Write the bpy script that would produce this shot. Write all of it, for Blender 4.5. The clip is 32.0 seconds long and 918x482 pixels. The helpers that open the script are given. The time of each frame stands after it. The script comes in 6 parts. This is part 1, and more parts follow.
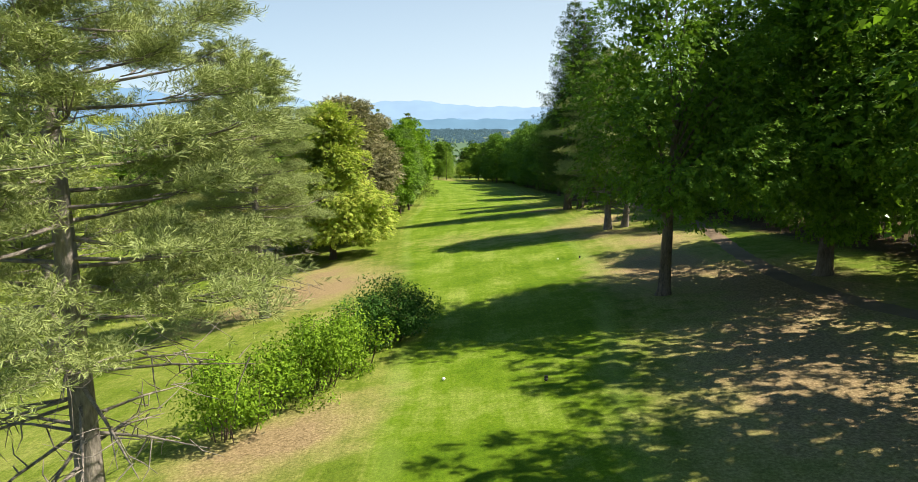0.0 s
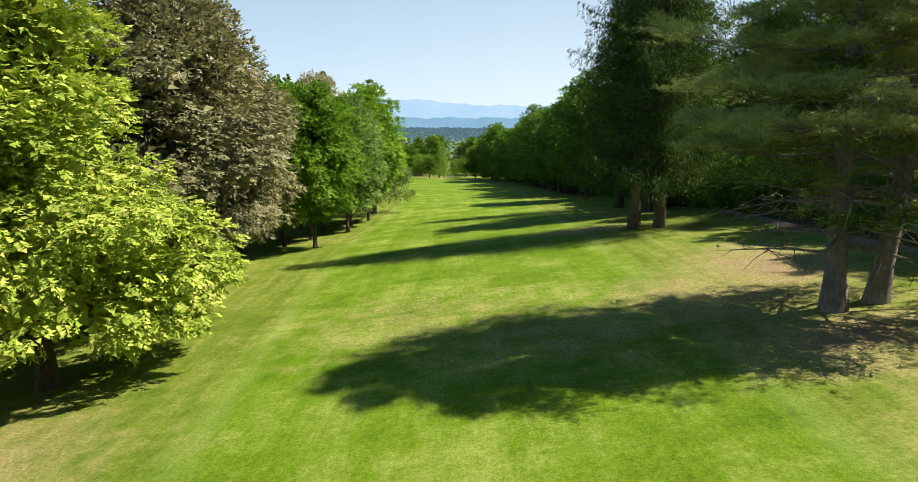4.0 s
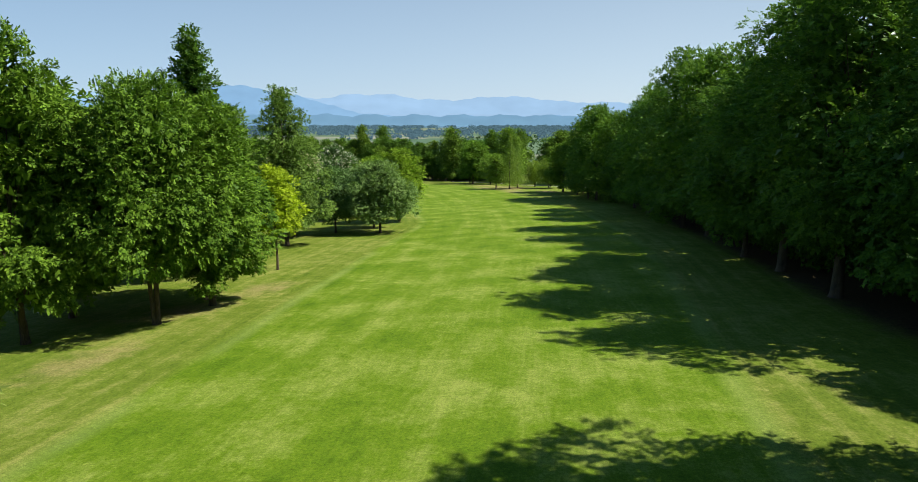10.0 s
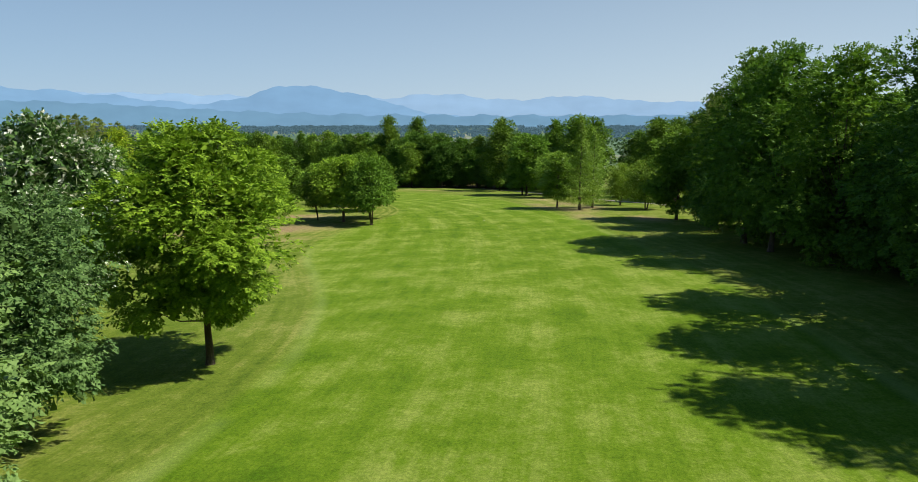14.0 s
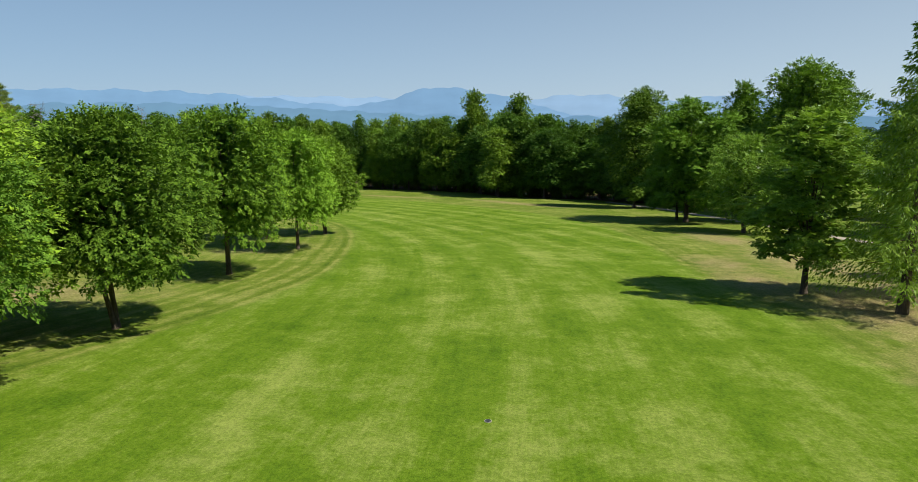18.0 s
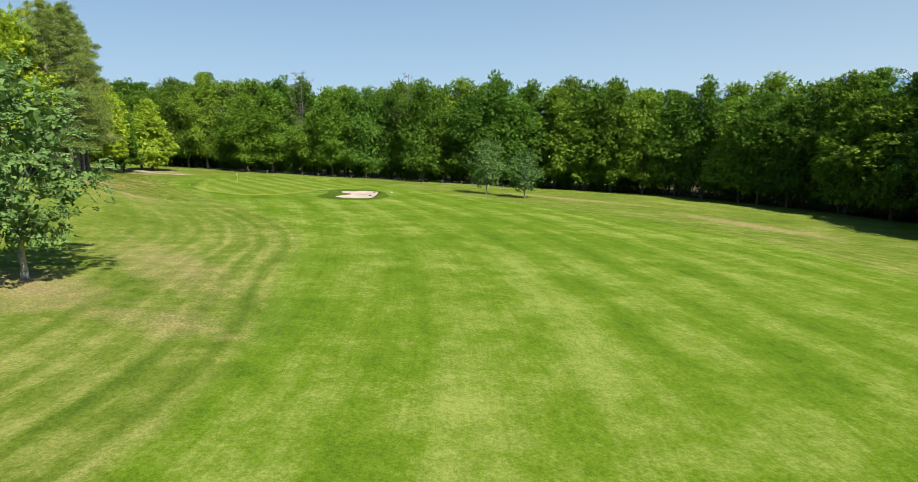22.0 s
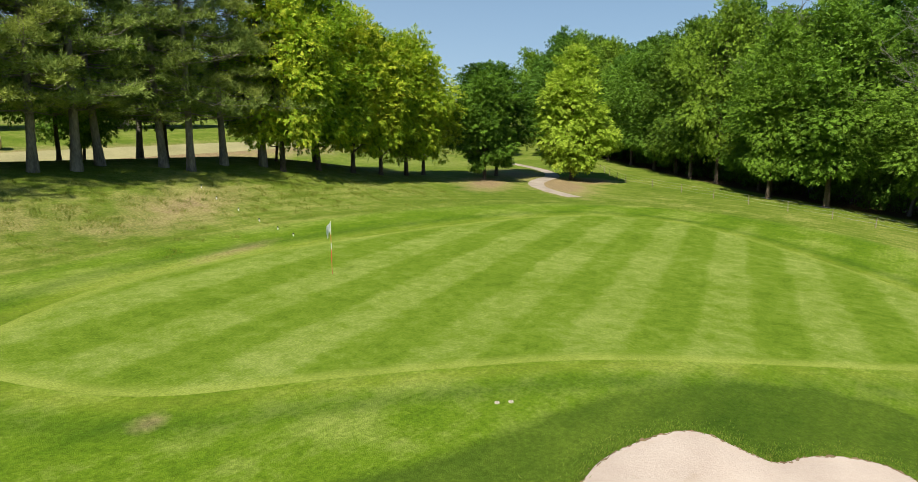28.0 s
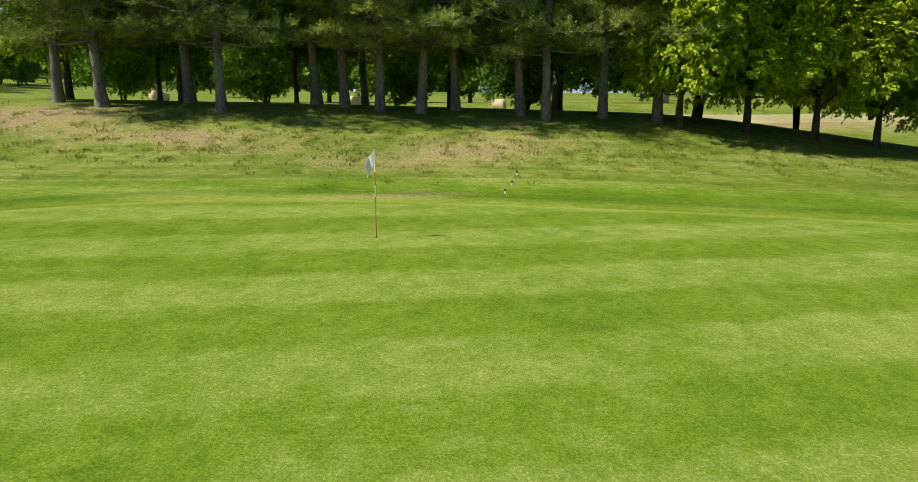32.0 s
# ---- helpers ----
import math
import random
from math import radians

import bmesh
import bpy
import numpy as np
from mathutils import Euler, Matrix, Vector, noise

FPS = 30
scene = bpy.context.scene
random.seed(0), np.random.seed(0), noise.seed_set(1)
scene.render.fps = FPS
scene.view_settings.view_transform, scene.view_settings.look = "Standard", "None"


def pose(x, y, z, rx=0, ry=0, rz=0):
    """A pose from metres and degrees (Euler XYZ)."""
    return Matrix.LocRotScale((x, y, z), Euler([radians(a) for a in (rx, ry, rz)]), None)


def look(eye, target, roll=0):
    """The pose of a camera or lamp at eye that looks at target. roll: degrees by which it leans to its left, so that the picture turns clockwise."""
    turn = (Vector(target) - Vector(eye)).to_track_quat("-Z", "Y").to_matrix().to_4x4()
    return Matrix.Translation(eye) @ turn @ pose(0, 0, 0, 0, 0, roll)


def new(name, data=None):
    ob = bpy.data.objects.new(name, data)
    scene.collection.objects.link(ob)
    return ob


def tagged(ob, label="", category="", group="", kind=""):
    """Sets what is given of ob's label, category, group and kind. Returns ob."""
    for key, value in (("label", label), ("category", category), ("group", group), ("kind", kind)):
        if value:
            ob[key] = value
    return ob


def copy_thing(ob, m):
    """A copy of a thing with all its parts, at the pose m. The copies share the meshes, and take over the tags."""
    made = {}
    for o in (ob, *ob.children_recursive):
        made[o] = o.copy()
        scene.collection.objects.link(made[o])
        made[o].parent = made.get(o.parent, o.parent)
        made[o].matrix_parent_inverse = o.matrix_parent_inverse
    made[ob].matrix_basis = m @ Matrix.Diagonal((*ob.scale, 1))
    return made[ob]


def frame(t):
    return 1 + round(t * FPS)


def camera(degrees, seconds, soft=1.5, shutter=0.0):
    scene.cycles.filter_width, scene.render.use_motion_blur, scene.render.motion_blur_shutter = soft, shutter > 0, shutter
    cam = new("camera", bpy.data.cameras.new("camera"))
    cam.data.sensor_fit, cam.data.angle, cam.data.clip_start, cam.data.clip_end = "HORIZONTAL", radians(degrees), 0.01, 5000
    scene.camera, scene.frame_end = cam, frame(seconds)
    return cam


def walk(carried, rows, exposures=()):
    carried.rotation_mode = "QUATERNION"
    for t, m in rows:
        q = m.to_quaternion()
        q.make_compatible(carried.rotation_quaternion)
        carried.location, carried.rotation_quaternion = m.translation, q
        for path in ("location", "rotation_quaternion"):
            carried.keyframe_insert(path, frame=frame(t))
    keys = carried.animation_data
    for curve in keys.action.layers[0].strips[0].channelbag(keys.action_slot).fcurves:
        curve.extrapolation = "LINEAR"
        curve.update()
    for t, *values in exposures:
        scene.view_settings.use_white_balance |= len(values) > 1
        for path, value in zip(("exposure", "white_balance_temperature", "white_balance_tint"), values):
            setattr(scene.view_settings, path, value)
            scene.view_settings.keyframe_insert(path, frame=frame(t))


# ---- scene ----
cam = camera(71.7, 32.0, soft=0.75)
PATH = [
    (0, (0.157, 0.390, -0.748), (0.171, 2.356, -1.118), 0.0),
    (0.5, (0.339, 4.950, -1.511), (0.350, 6.916, -1.881), 0.0),
    (1, (0.401, 9.717, -2.041), (0.412, 11.682, -2.410), 0.0),
    (1.5, (0.704, 14.840, -2.632), (0.717, 16.805, -3.002), 0.0),
    (2, (1.209, 20.751, -3.112), (1.221, 22.716, -3.484), 0.0),
    (2.5, (1.819, 27.052, -3.664), (1.828, 29.017, -4.035), 0.0),
    (4.5, (3.235, 53.475, -5.886), (3.252, 55.440, -6.258), 0.0),
    (5, (3.849, 61.368, -6.232), (3.864, 63.333, -6.605), 0.0),
    (5.5, (4.519, 69.402, -6.533), (4.529, 71.366, -6.907), 0.0),
    (6, (5.322, 77.267, -6.859), (5.322, 79.232, -7.230), 0.0),
    (6.5, (6.093, 85.390, -7.160), (6.078, 87.355, -7.527), 0.0),
    (7, (6.766, 93.700, -7.667), (6.716, 95.665, -8.034), 0.0),
    (7.5, (7.457, 101.965, -7.982), (7.359, 103.928, -8.353), 0.0),
    (8, (8.120, 109.724, -8.208), (7.965, 111.683, -8.581), 0.0),
    (8.5, (8.626, 118.048, -8.591), (8.423, 120.002, -8.965), 0.0),
    (9, (8.875, 126.752, -9.027), (8.644, 128.703, -9.401), 0.0),
    (9.5, (9.192, 135.188, -9.382), (8.933, 137.136, -9.754), 0.0),
    (10, (9.232, 142.701, -9.910), (8.947, 144.644, -10.286), 0.0),
    (10.5, (8.988, 150.658, -10.289), (8.677, 152.598, -10.664), 0.0),
    (11, (8.569, 159.260, -10.650), (8.231, 161.196, -11.022), 0.0),
    (11.5, (8.372, 168.595, -10.846), (8.006, 170.525, -11.220), 0.0),
    (12, (7.899, 178.300, -11.378), (7.506, 180.225, -11.753), 0.0),
    (12.5, (7.127, 188.474, -11.948), (6.709, 190.394, -12.322), 0.0),
    (13, (6.065, 198.736, -12.885), (5.626, 200.651, -13.257), 0.0),
    (13.5, (5.017, 209.054, -13.742), (4.551, 210.963, -14.115), 0.0),
    (15.5, (0.045, 252.779, -17.208), (-0.556, 254.650, -17.578), 0.0),
    (16, (-1.588, 263.113, -18.111), (-2.247, 264.965, -18.480), 0.0),
    (16.5, (-3.239, 273.684, -19.054), (-3.956, 275.514, -19.420), 0.0),
    (17, (-5.085, 283.921, -19.998), (-5.867, 285.725, -20.363), 0.0),
    (17.5, (-7.424, 294.042, -20.738), (-8.271, 295.816, -21.103), 0.0),
    (18, (-10.223, 303.905, -21.570), (-11.123, 305.653, -21.936), 0.0),
    (18.5, (-13.319, 313.756, -22.180), (-14.274, 315.474, -22.551), 0.0),
    (19, (-16.607, 323.440, -22.626), (-17.625, 325.121, -22.998), 0.0),
    (19.5, (-20.190, 332.779, -23.141), (-21.279, 334.415, -23.511), 0.0),
    (20, (-24.221, 341.572, -24.031), (-25.402, 343.143, -24.402), 0.0),
    (20.5, (-28.816, 349.715, -25.064), (-30.118, 351.186, -25.436), 0.0),
    (21, (-34.075, 357.095, -26.015), (-35.527, 358.420, -26.386), 0.0),
    (21.5, (-40.019, 363.660, -26.802), (-41.612, 364.812, -27.171), 0.0),
    (22, (-46.705, 369.498, -27.392), (-48.422, 370.453, -27.764), 0.0),
    (22.5, (-54.055, 374.473, -27.890), (-55.853, 375.266, -28.262), 0.0),
    (23, (-61.724, 378.807, -28.418), (-63.577, 379.461, -28.789), 0.0),
    (23.5, (-69.995, 383.075, -28.948), (-71.900, 383.559, -29.319), 0.0),
    (24, (-78.512, 387.020, -29.304), (-80.453, 387.328, -29.674), 0.0),
    (24.5, (-87.212, 390.793, -29.305), (-89.171, 390.952, -29.676), 0.0),
    (26.5, (-113.873, 401.321, -30.182), (-115.775, 400.826, -30.554), 0.0),
    (27, (-118.601, 402.451, -30.406), (-120.453, 401.791, -30.777), 0.0),
    (27.5, (-122.948, 403.213, -30.817), (-124.736, 402.396, -31.186), 0.0),
    (28, (-126.926, 403.766, -31.210), (-128.625, 402.779, -31.580), 0.0),
    (28.5, (-130.294, 404.191, -31.649), (-131.877, 403.027, -32.021), 0.0),
    (29, (-133.184, 404.537, -32.061), (-134.619, 403.194, -32.432), 0.0),
    (29.5, (-135.880, 405.013, -32.443), (-137.127, 403.494, -32.815), 0.0),
    (30, (-138.543, 404.980, -32.861), (-139.587, 403.315, -33.233), 0.0),
    (30.5, (-141.048, 404.588, -33.279), (-141.878, 402.807, -33.651), 0.0),
    (31, (-143.287, 404.216, -33.652), (-143.881, 402.343, -34.025), 0.0),
    (31.5, (-145.160, 403.368, -34.033), (-145.541, 401.441, -34.405), 0.0),
    (32, (-146.812, 402.510, -34.427), (-146.969, 400.551, -34.799), 0.0),
]
EXPOSURES = [(0, 0.62, 6850, 10), (3, 0.58, 6750, 10), (5, 0.56, 6750, 10), (7, 0.48, 6450, 10), (9, 0.34, 6400, 10), (11, 0.12, 6350, 10), (13, 0.06, 6350, 10), (17, -0.03, 6350, 10), (20, 0.04, 6350, 10), (23, 0.30, 6450, 10), (26.5, 0.14, 6450, 10), (32, 0.14, 6500, 10)]
walk(cam, [(t, look(eye, target, roll)) for t, eye, target, roll in PATH], EXPOSURES)

# ------------------------------------------------------------------ light
AZ, EL = radians(6), radians(50)
SUN_FROM = Vector((math.cos(AZ) * math.cos(EL), math.sin(AZ) * math.cos(EL), math.sin(EL)))
sun = new("sun", bpy.data.lights.new("sun", "SUN"))
sun.data.energy, sun.data.angle, sun.data.color = 7.0, radians(0.53), (1.0, 0.94, 0.82)
sun.matrix_world = look(SUN_FROM * 300, (0, 0, 0))
world = bpy.data.worlds.new("daylight")
world.use_nodes = True
scene.world = world
wt = world.node_tree
wn = wt.nodes
sky = wn.new("ShaderNodeTexSky")
sky.sky_type, sky.sun_disc, sky.sun_elevation, sky.sun_rotation = "NISHITA", False, EL, radians(90) - AZ
sky.air_density, sky.dust_density, sky.ozone_density, sky.altitude = 1.0, 0.6, 2.5, 500
# summer haze: the sky pales towards the horizon
up = wn.new("ShaderNodeSeparateXYZ")
wt.links.new(wn.new("ShaderNodeTexCoord").outputs["Generated"], up.inputs[0])
pale = wn.new("ShaderNodeValToRGB")
wt.links.new(up.outputs[2], pale.inputs[0])
for e, (pos, col) in zip(pale.color_ramp.elements, ((0.0, (6.3, 7.7, 8.8, 1)), (0.42, (1.75, 2.95, 4.5, 1)))):
    e.position, e.color = pos, col
for pos, col in ((0.60, (0.95, 2.15, 4.0, 1)), (0.95, (0.50, 1.42, 3.0, 1))):
    pale.color_ramp.elements.new(pos).color = col
# and deepens away from the sun
away = wn.new("ShaderNodeMapRange")
away.inputs["From Min"].default_value, away.inputs["From Max"].default_value = 0.15, -0.95
wt.links.new(up.outputs[0], away.inputs["Value"])
deeper = wn.new("ShaderNodeMix")
deeper.data_type, deeper.blend_type = "RGBA", "MULTIPLY"
deeper.inputs[7].default_value = (0.63, 0.77, 0.91, 1)
wt.links.new(away.outputs[0], deeper.inputs[0])
wt.links.new(pale.outputs[0], deeper.inputs[6])
hazy = wn.new("ShaderNodeMix")
hazy.data_type = "RGBA"
hazy.inputs[0].default_value = 0.8
wt.links.new(sky.outputs[0], hazy.inputs[6])
wt.links.new(deeper.outputs[2], hazy.inputs[7])
wn["Background"].inputs["Strength"].default_value = 0.092
wt.links.new(hazy.outputs[2], wn["Background"].inputs["Color"])

# ------------------------------------------------------------------ materials


def material(name, rough=0.8):
    m = bpy.data.materials.new(name)
    m.use_nodes = True
    n = m.node_tree.nodes
    b = n["Principled BSDF"]
    b.inputs["Roughness"].default_value = rough
    b.inputs["Specular IOR Level"].default_value = 0.25
    return m, m.node_tree, b


def node(nt, kind, inputs=None, **props):
    n = nt.nodes.new("ShaderNode" + kind)
    for k, v in props.items():
        setattr(n, k, v)
    for k, v in (inputs or {}).items():
        if isinstance(v, bpy.types.NodeSocket):
            nt.links.new(v, n.inputs[k])
        else:
            n.inputs[k].default_value = v
    return n


def place(nt):
    return node(nt, "NewGeometry").outputs["Position"]


def own(nt):
    return node(nt, "TexCoord").outputs["Object"]


def noise_tex(nt, vec, scale, detail=3.0, rough=0.55):
    return node(nt, "TexNoise", {"Vector": vec, "Scale": scale, "Detail": detail, "Roughness": rough}).outputs[0]


def ramp(nt, fac, stops):
    r = node(nt, "ValToRGB", {"Fac": fac})
    e = r.color_ramp.elements
    while len(e) < len(stops):
        e.new(0.5)
    for el, (pos, col) in zip(e, stops):
        el.position, el.color = pos, (*col, 1) if len(col) == 3 else col
    return r.outputs[0]


def mix(nt, fac, a, b, blend="MIX"):
    m = nt.nodes.new("ShaderNodeMix")
    m.data_type, m.blend_type = "RGBA", blend
    for i, v in ((0, fac), (6, a), (7, b)):
        if isinstance(v, bpy.types.NodeSocket):
            nt.links.new(v, m.inputs[i])
        else:
            m.inputs[i].default_value = (*v, 1) if isinstance(v, tuple) else v
    return m.outputs[2]


def calc(nt, op, a, b=0.0, c=0.0, clamp=False):
    m = node(nt, "Math", operation=op, use_clamp=clamp)
    for i, v in enumerate((a, b, c)):
        if isinstance(v, bpy.types.NodeSocket):
            nt.links.new(v, m.inputs[i])
        else:
            m.inputs[i].default_value = v
    return m.outputs[0]


def bump(nt, bsdf, height, strength, distance):
    b = node(nt, "Bump", {"Height": height, "Strength": strength, "Distance": distance})
    nt.links.new(b.outputs[0], bsdf.inputs["Normal"])


def two_tone(name, a, b, scale, rough=0.85, fine=12.0, relief=0.3, depth=0.02, coords=place, stretch=None):
    """A surface of two tones with coarse blotches, fine grain and relief."""
    m, nt, bs = material(name, rough)
    vec = coords(nt)
    if stretch:
        vec = node(nt, "Mapping", {"Vector": vec, "Scale": stretch}).outputs[0]
    n1, n2 = noise_tex(nt, vec, scale, 4), noise_tex(nt, vec, scale * fine, 4, 0.65)
    f = ramp(nt, calc(nt, "ADD", calc(nt, "MULTIPLY", n1, 0.55), calc(nt, "MULTIPLY", n2, 0.45)), [(0.32, (0, 0, 0)), (0.68, (1, 1, 1))])
    nt.links.new(mix(nt, f, a, b), bs.inputs["Base Color"])
    bump(nt, bs, n2, relief, depth)
    return m


def leaf_material(name, dark, light, glow=0.45, tip=None, shine=0.10, flecks=False):
    """Leaves that let part of the light through; each leaf and each tree has its own tone."""
    m = bpy.data.materials.new(name)
    m.use_nodes = True
    nt = m.node_tree
    nt.nodes.remove(nt.nodes["Principled BSDF"])
    geo = node(nt, "NewGeometry")
    one = geo.outputs["Random Per Island"]
    tree = node(nt, "ObjectInfo").outputs["Random"]
    blot, fine = noise_tex(nt, own(nt), 0.5, 2), noise_tex(nt, own(nt), 2.2, 2)
    f = calc(nt, "ADD", calc(nt, "MULTIPLY", one, 0.42), calc(nt, "ADD", calc(nt, "ADD", calc(nt, "MULTIPLY", blot, 0.50), calc(nt, "MULTIPLY", fine, 0.24)), calc(nt, "MULTIPLY", tree, 0.34)))
    dark, light = (dark[0] * 0.9, *dark[1:]), (light[0] * 0.9, *light[1:])
    col = ramp(nt, f, [(0.35, dark), (1.05, light)]) if not tip else ramp(nt, f, [(0.3, dark), (0.75, light), (1.0, tip)])
    if flecks:
        col = mix(nt, ramp(nt, one, [(0.80, (0, 0, 0)), (0.83, (1, 1, 1))]), ramp(nt, f, [(0.35, dark), (1.05, light)]), tip)
    hue = calc(nt, "FRACT", calc(nt, "MULTIPLY", tree, 7.3))
    col = mix(nt, calc(nt, "MULTIPLY", hue, 0.55), col, mix(nt, 1.0, col, (1.26, 1.05, 0.82), "MULTIPLY"))
    diff = node(nt, "BsdfDiffuse", {"Color": col})
    trans = node(nt, "BsdfTranslucent", {"Color": mix(nt, 0.55, col, (0.9, 1.0, 0.25), "MULTIPLY")})
    gloss = node(nt, "BsdfGlossy", {"Color": (0.9, 0.95, 1, 1), "Roughness": 0.45})
    a = node(nt, "MixShader", {0: glow, 1: diff.outputs[0], 2: trans.outputs[0]})
    fres = calc(nt, "MINIMUM", node(nt, "LayerWeight", {"Blend": 0.25}).outputs["Fresnel"], 0.5)
    b = node(nt, "MixShader", {0: calc(nt, "MULTIPLY", fres, shine), 1: a.outputs[0], 2: gloss.outputs[0]})
    nt.links.new(b.outputs[0], nt.nodes["Material Output"].inputs["Surface"])
    return m


LEAF = {
    "green": leaf_material("leaf_green", (0.045, 0.105, 0.010), (0.25, 0.39, 0.035), 0.27),
    "oak": leaf_material("leaf_oak", (0.034, 0.084, 0.010), (0.23, 0.37, 0.036), 0.42),
    "airy": leaf_material("leaf_airy", (0.07, 0.13, 0.016), (0.26, 0.37, 0.05), 0.40),
    "feather": leaf_material("leaf_feathery", (0.044, 0.092, 0.016), (0.23, 0.33, 0.062), 0.28),
    "silver": leaf_material("leaf_silver_green", (0.028, 0.072, 0.013), (0.160, 0.265, 0.058), 0.28, (0.22, 0.30, 0.11)),
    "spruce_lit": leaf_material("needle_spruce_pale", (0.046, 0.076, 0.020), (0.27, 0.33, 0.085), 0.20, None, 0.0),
    "pine_dark": leaf_material("needle_pine_dark", (0.044, 0.082, 0.020), (0.40, 0.45, 0.115), 0.25, None, 0.04),
    "wood": leaf_material("leaf_wood", (0.028, 0.072, 0.010), (0.185, 0.305, 0.034), 0.34),
    "forest": leaf_material("leaf_forest", (0.025, 0.064, 0.009), (0.215, 0.325, 0.036), 0.20),
    "maple": leaf_material("leaf_maple", (0.030, 0.076, 0.008), (0.185, 0.30, 0.032), 0.25),
    "deep": leaf_material("leaf_deep_green", (0.022, 0.062, 0.011), (0.150, 0.265, 0.036), 0.34),
    "fresh": leaf_material("leaf_fresh_green", (0.056, 0.128, 0.009), (0.30, 0.44, 0.042), 0.34),
    "lime": leaf_material("leaf_lime", (0.075, 0.130, 0.015), (0.30, 0.39, 0.060), 0.33, (0.46, 0.52, 0.14)),
    "copper": leaf_material("leaf_copper", (0.048, 0.044, 0.024), (0.245, 0.225, 0.122), 0.24, (0.40, 0.39, 0.26)),
    "grey": leaf_material("leaf_grey_green", (0.050, 0.100, 0.030), (0.20, 0.30, 0.095), 0.25),
    "white": leaf_material("leaf_pale_backed", (0.05, 0.105, 0.024), (0.19, 0.28, 0.08), 0.25, (0.66, 0.67, 0.55), 0.10, True),
    "gold": leaf_material("leaf_golden", (0.18, 0.245, 0.016), (0.41, 0.50, 0.050), 0.40, (0.56, 0.62, 0.10)),
    "beech": leaf_material("leaf_beech", (0.066, 0.132, 0.010), (0.32, 0.44, 0.032), 0.42, (0.54, 0.58, 0.055)),
    "pine": leaf_material("needle_pine", (0.046, 0.062, 0.022), (0.40, 0.42, 0.165), 0.16, None, 0.05),
    "spruce": leaf_material("needle_spruce", (0.024, 0.046, 0.012), (0.140, 0.190, 0.046), 0.16, None, 0.0),
    "sapling": leaf_material("leaf_young_maple", (0.17, 0.25, 0.012), (0.42, 0.53, 0.030), 0.40),
    "hedge": leaf_material("leaf_hedge", (0.024, 0.078, 0.015), (0.15, 0.285, 0.055), 0.22),
    # bluer than the near leaves: haze of distance put into the colour
    "far": leaf_material("leaf_far_wood", (0.030, 0.065, 0.030), (0.085, 0.135, 0.060), 0.2),
}
BARK = two_tone("bark_grey_brown", (0.030, 0.023, 0.016), (0.17, 0.13, 0.092), 2.4, 0.92, 7, 1.0, 0.08, own, (1, 1, 0.25))
BARK_PALE = two_tone("bark_pale_grey", (0.028, 0.021, 0.015), (0.27, 0.21, 0.15), 2.6, 0.92, 7, 1.0, 0.09, own, (1, 1, 0.22))
BARK_PINE = two_tone("bark_pine", (0.080, 0.068, 0.060), (0.34, 0.295, 0.255), 1.5, 0.9, 8, 0.9, 0.06, own, (1, 1, 0.3))
BARK_BIRCH = two_tone("bark_birch", (0.18, 0.17, 0.15), (0.62, 0.60, 0.55), 1.6, 0.75, 6, 0.4, 0.02, own, (1, 1, 2.5))

# ------------------------------------------------------------------ the lie of the land
PROFILE_Y = [-400, -80, 0, 35, 52, 70, 100, 127, 140, 154, 183, 200, 228, 243, 300, 323, 345, 355, 373, 400, 450, 520, 700, 1200, 6000]
PROFILE_Z = [6, -7.5, -9.6, -11.9, -13.3, -14.4, -15.9, -18.5, -19.5, -20.2, -22.1, -23.2, -25.1, -26.1, -29.4, -30.4, -31.6, -32.2, -33.5, -35.2, -38.5, -42, -47, -50, -52]
_fy = np.arange(-700, 6000, 1.0)
_fz = np.interp(_fy, PROFILE_Y, PROFILE_Z)
_pad = np.pad(_fz, 7, mode="edge")
_fz = np.convolve(_pad, np.ones(15) / 15, "valid")


def smooth(a, b, v):
    t = np.clip((v - a) / (b - a), 0, 1)
    return t * t * (3 - 2 * t)




def ground_z(x, y):
    """Height of the ground, for numbers or arrays."""
    x, y = np.asarray(x, float), np.asarray(y, float)
    z = np.interp(y, _fy, _fz)
    left = -70 - 150 * smooth(328, 362, y)
    cross = np.interp(y, [0, 60, 98, 150, 185, 300, 370], [0.12, 0.12, 0.10, 0.06, 0.04, 0.03, 0.02]) * (1 - smooth(600, 1500, y))
    z = z + cross * np.clip(x, left, 90)
    # bank under the pine grove
    z = z + 2.3 * np.exp(-((y - 363.5) / 8.5) ** 2) * smooth(-188, -160, x) * (1 - smooth(-118, -92, x))
    # gentle waves
    z = z + 0.05 * np.sin(x * 0.13 + 1) * np.sin(y * 0.11)
    return z


def gz(x, y):
    return float(ground_z(x, y))

# ------------------------------------------------------------------ mesh helpers


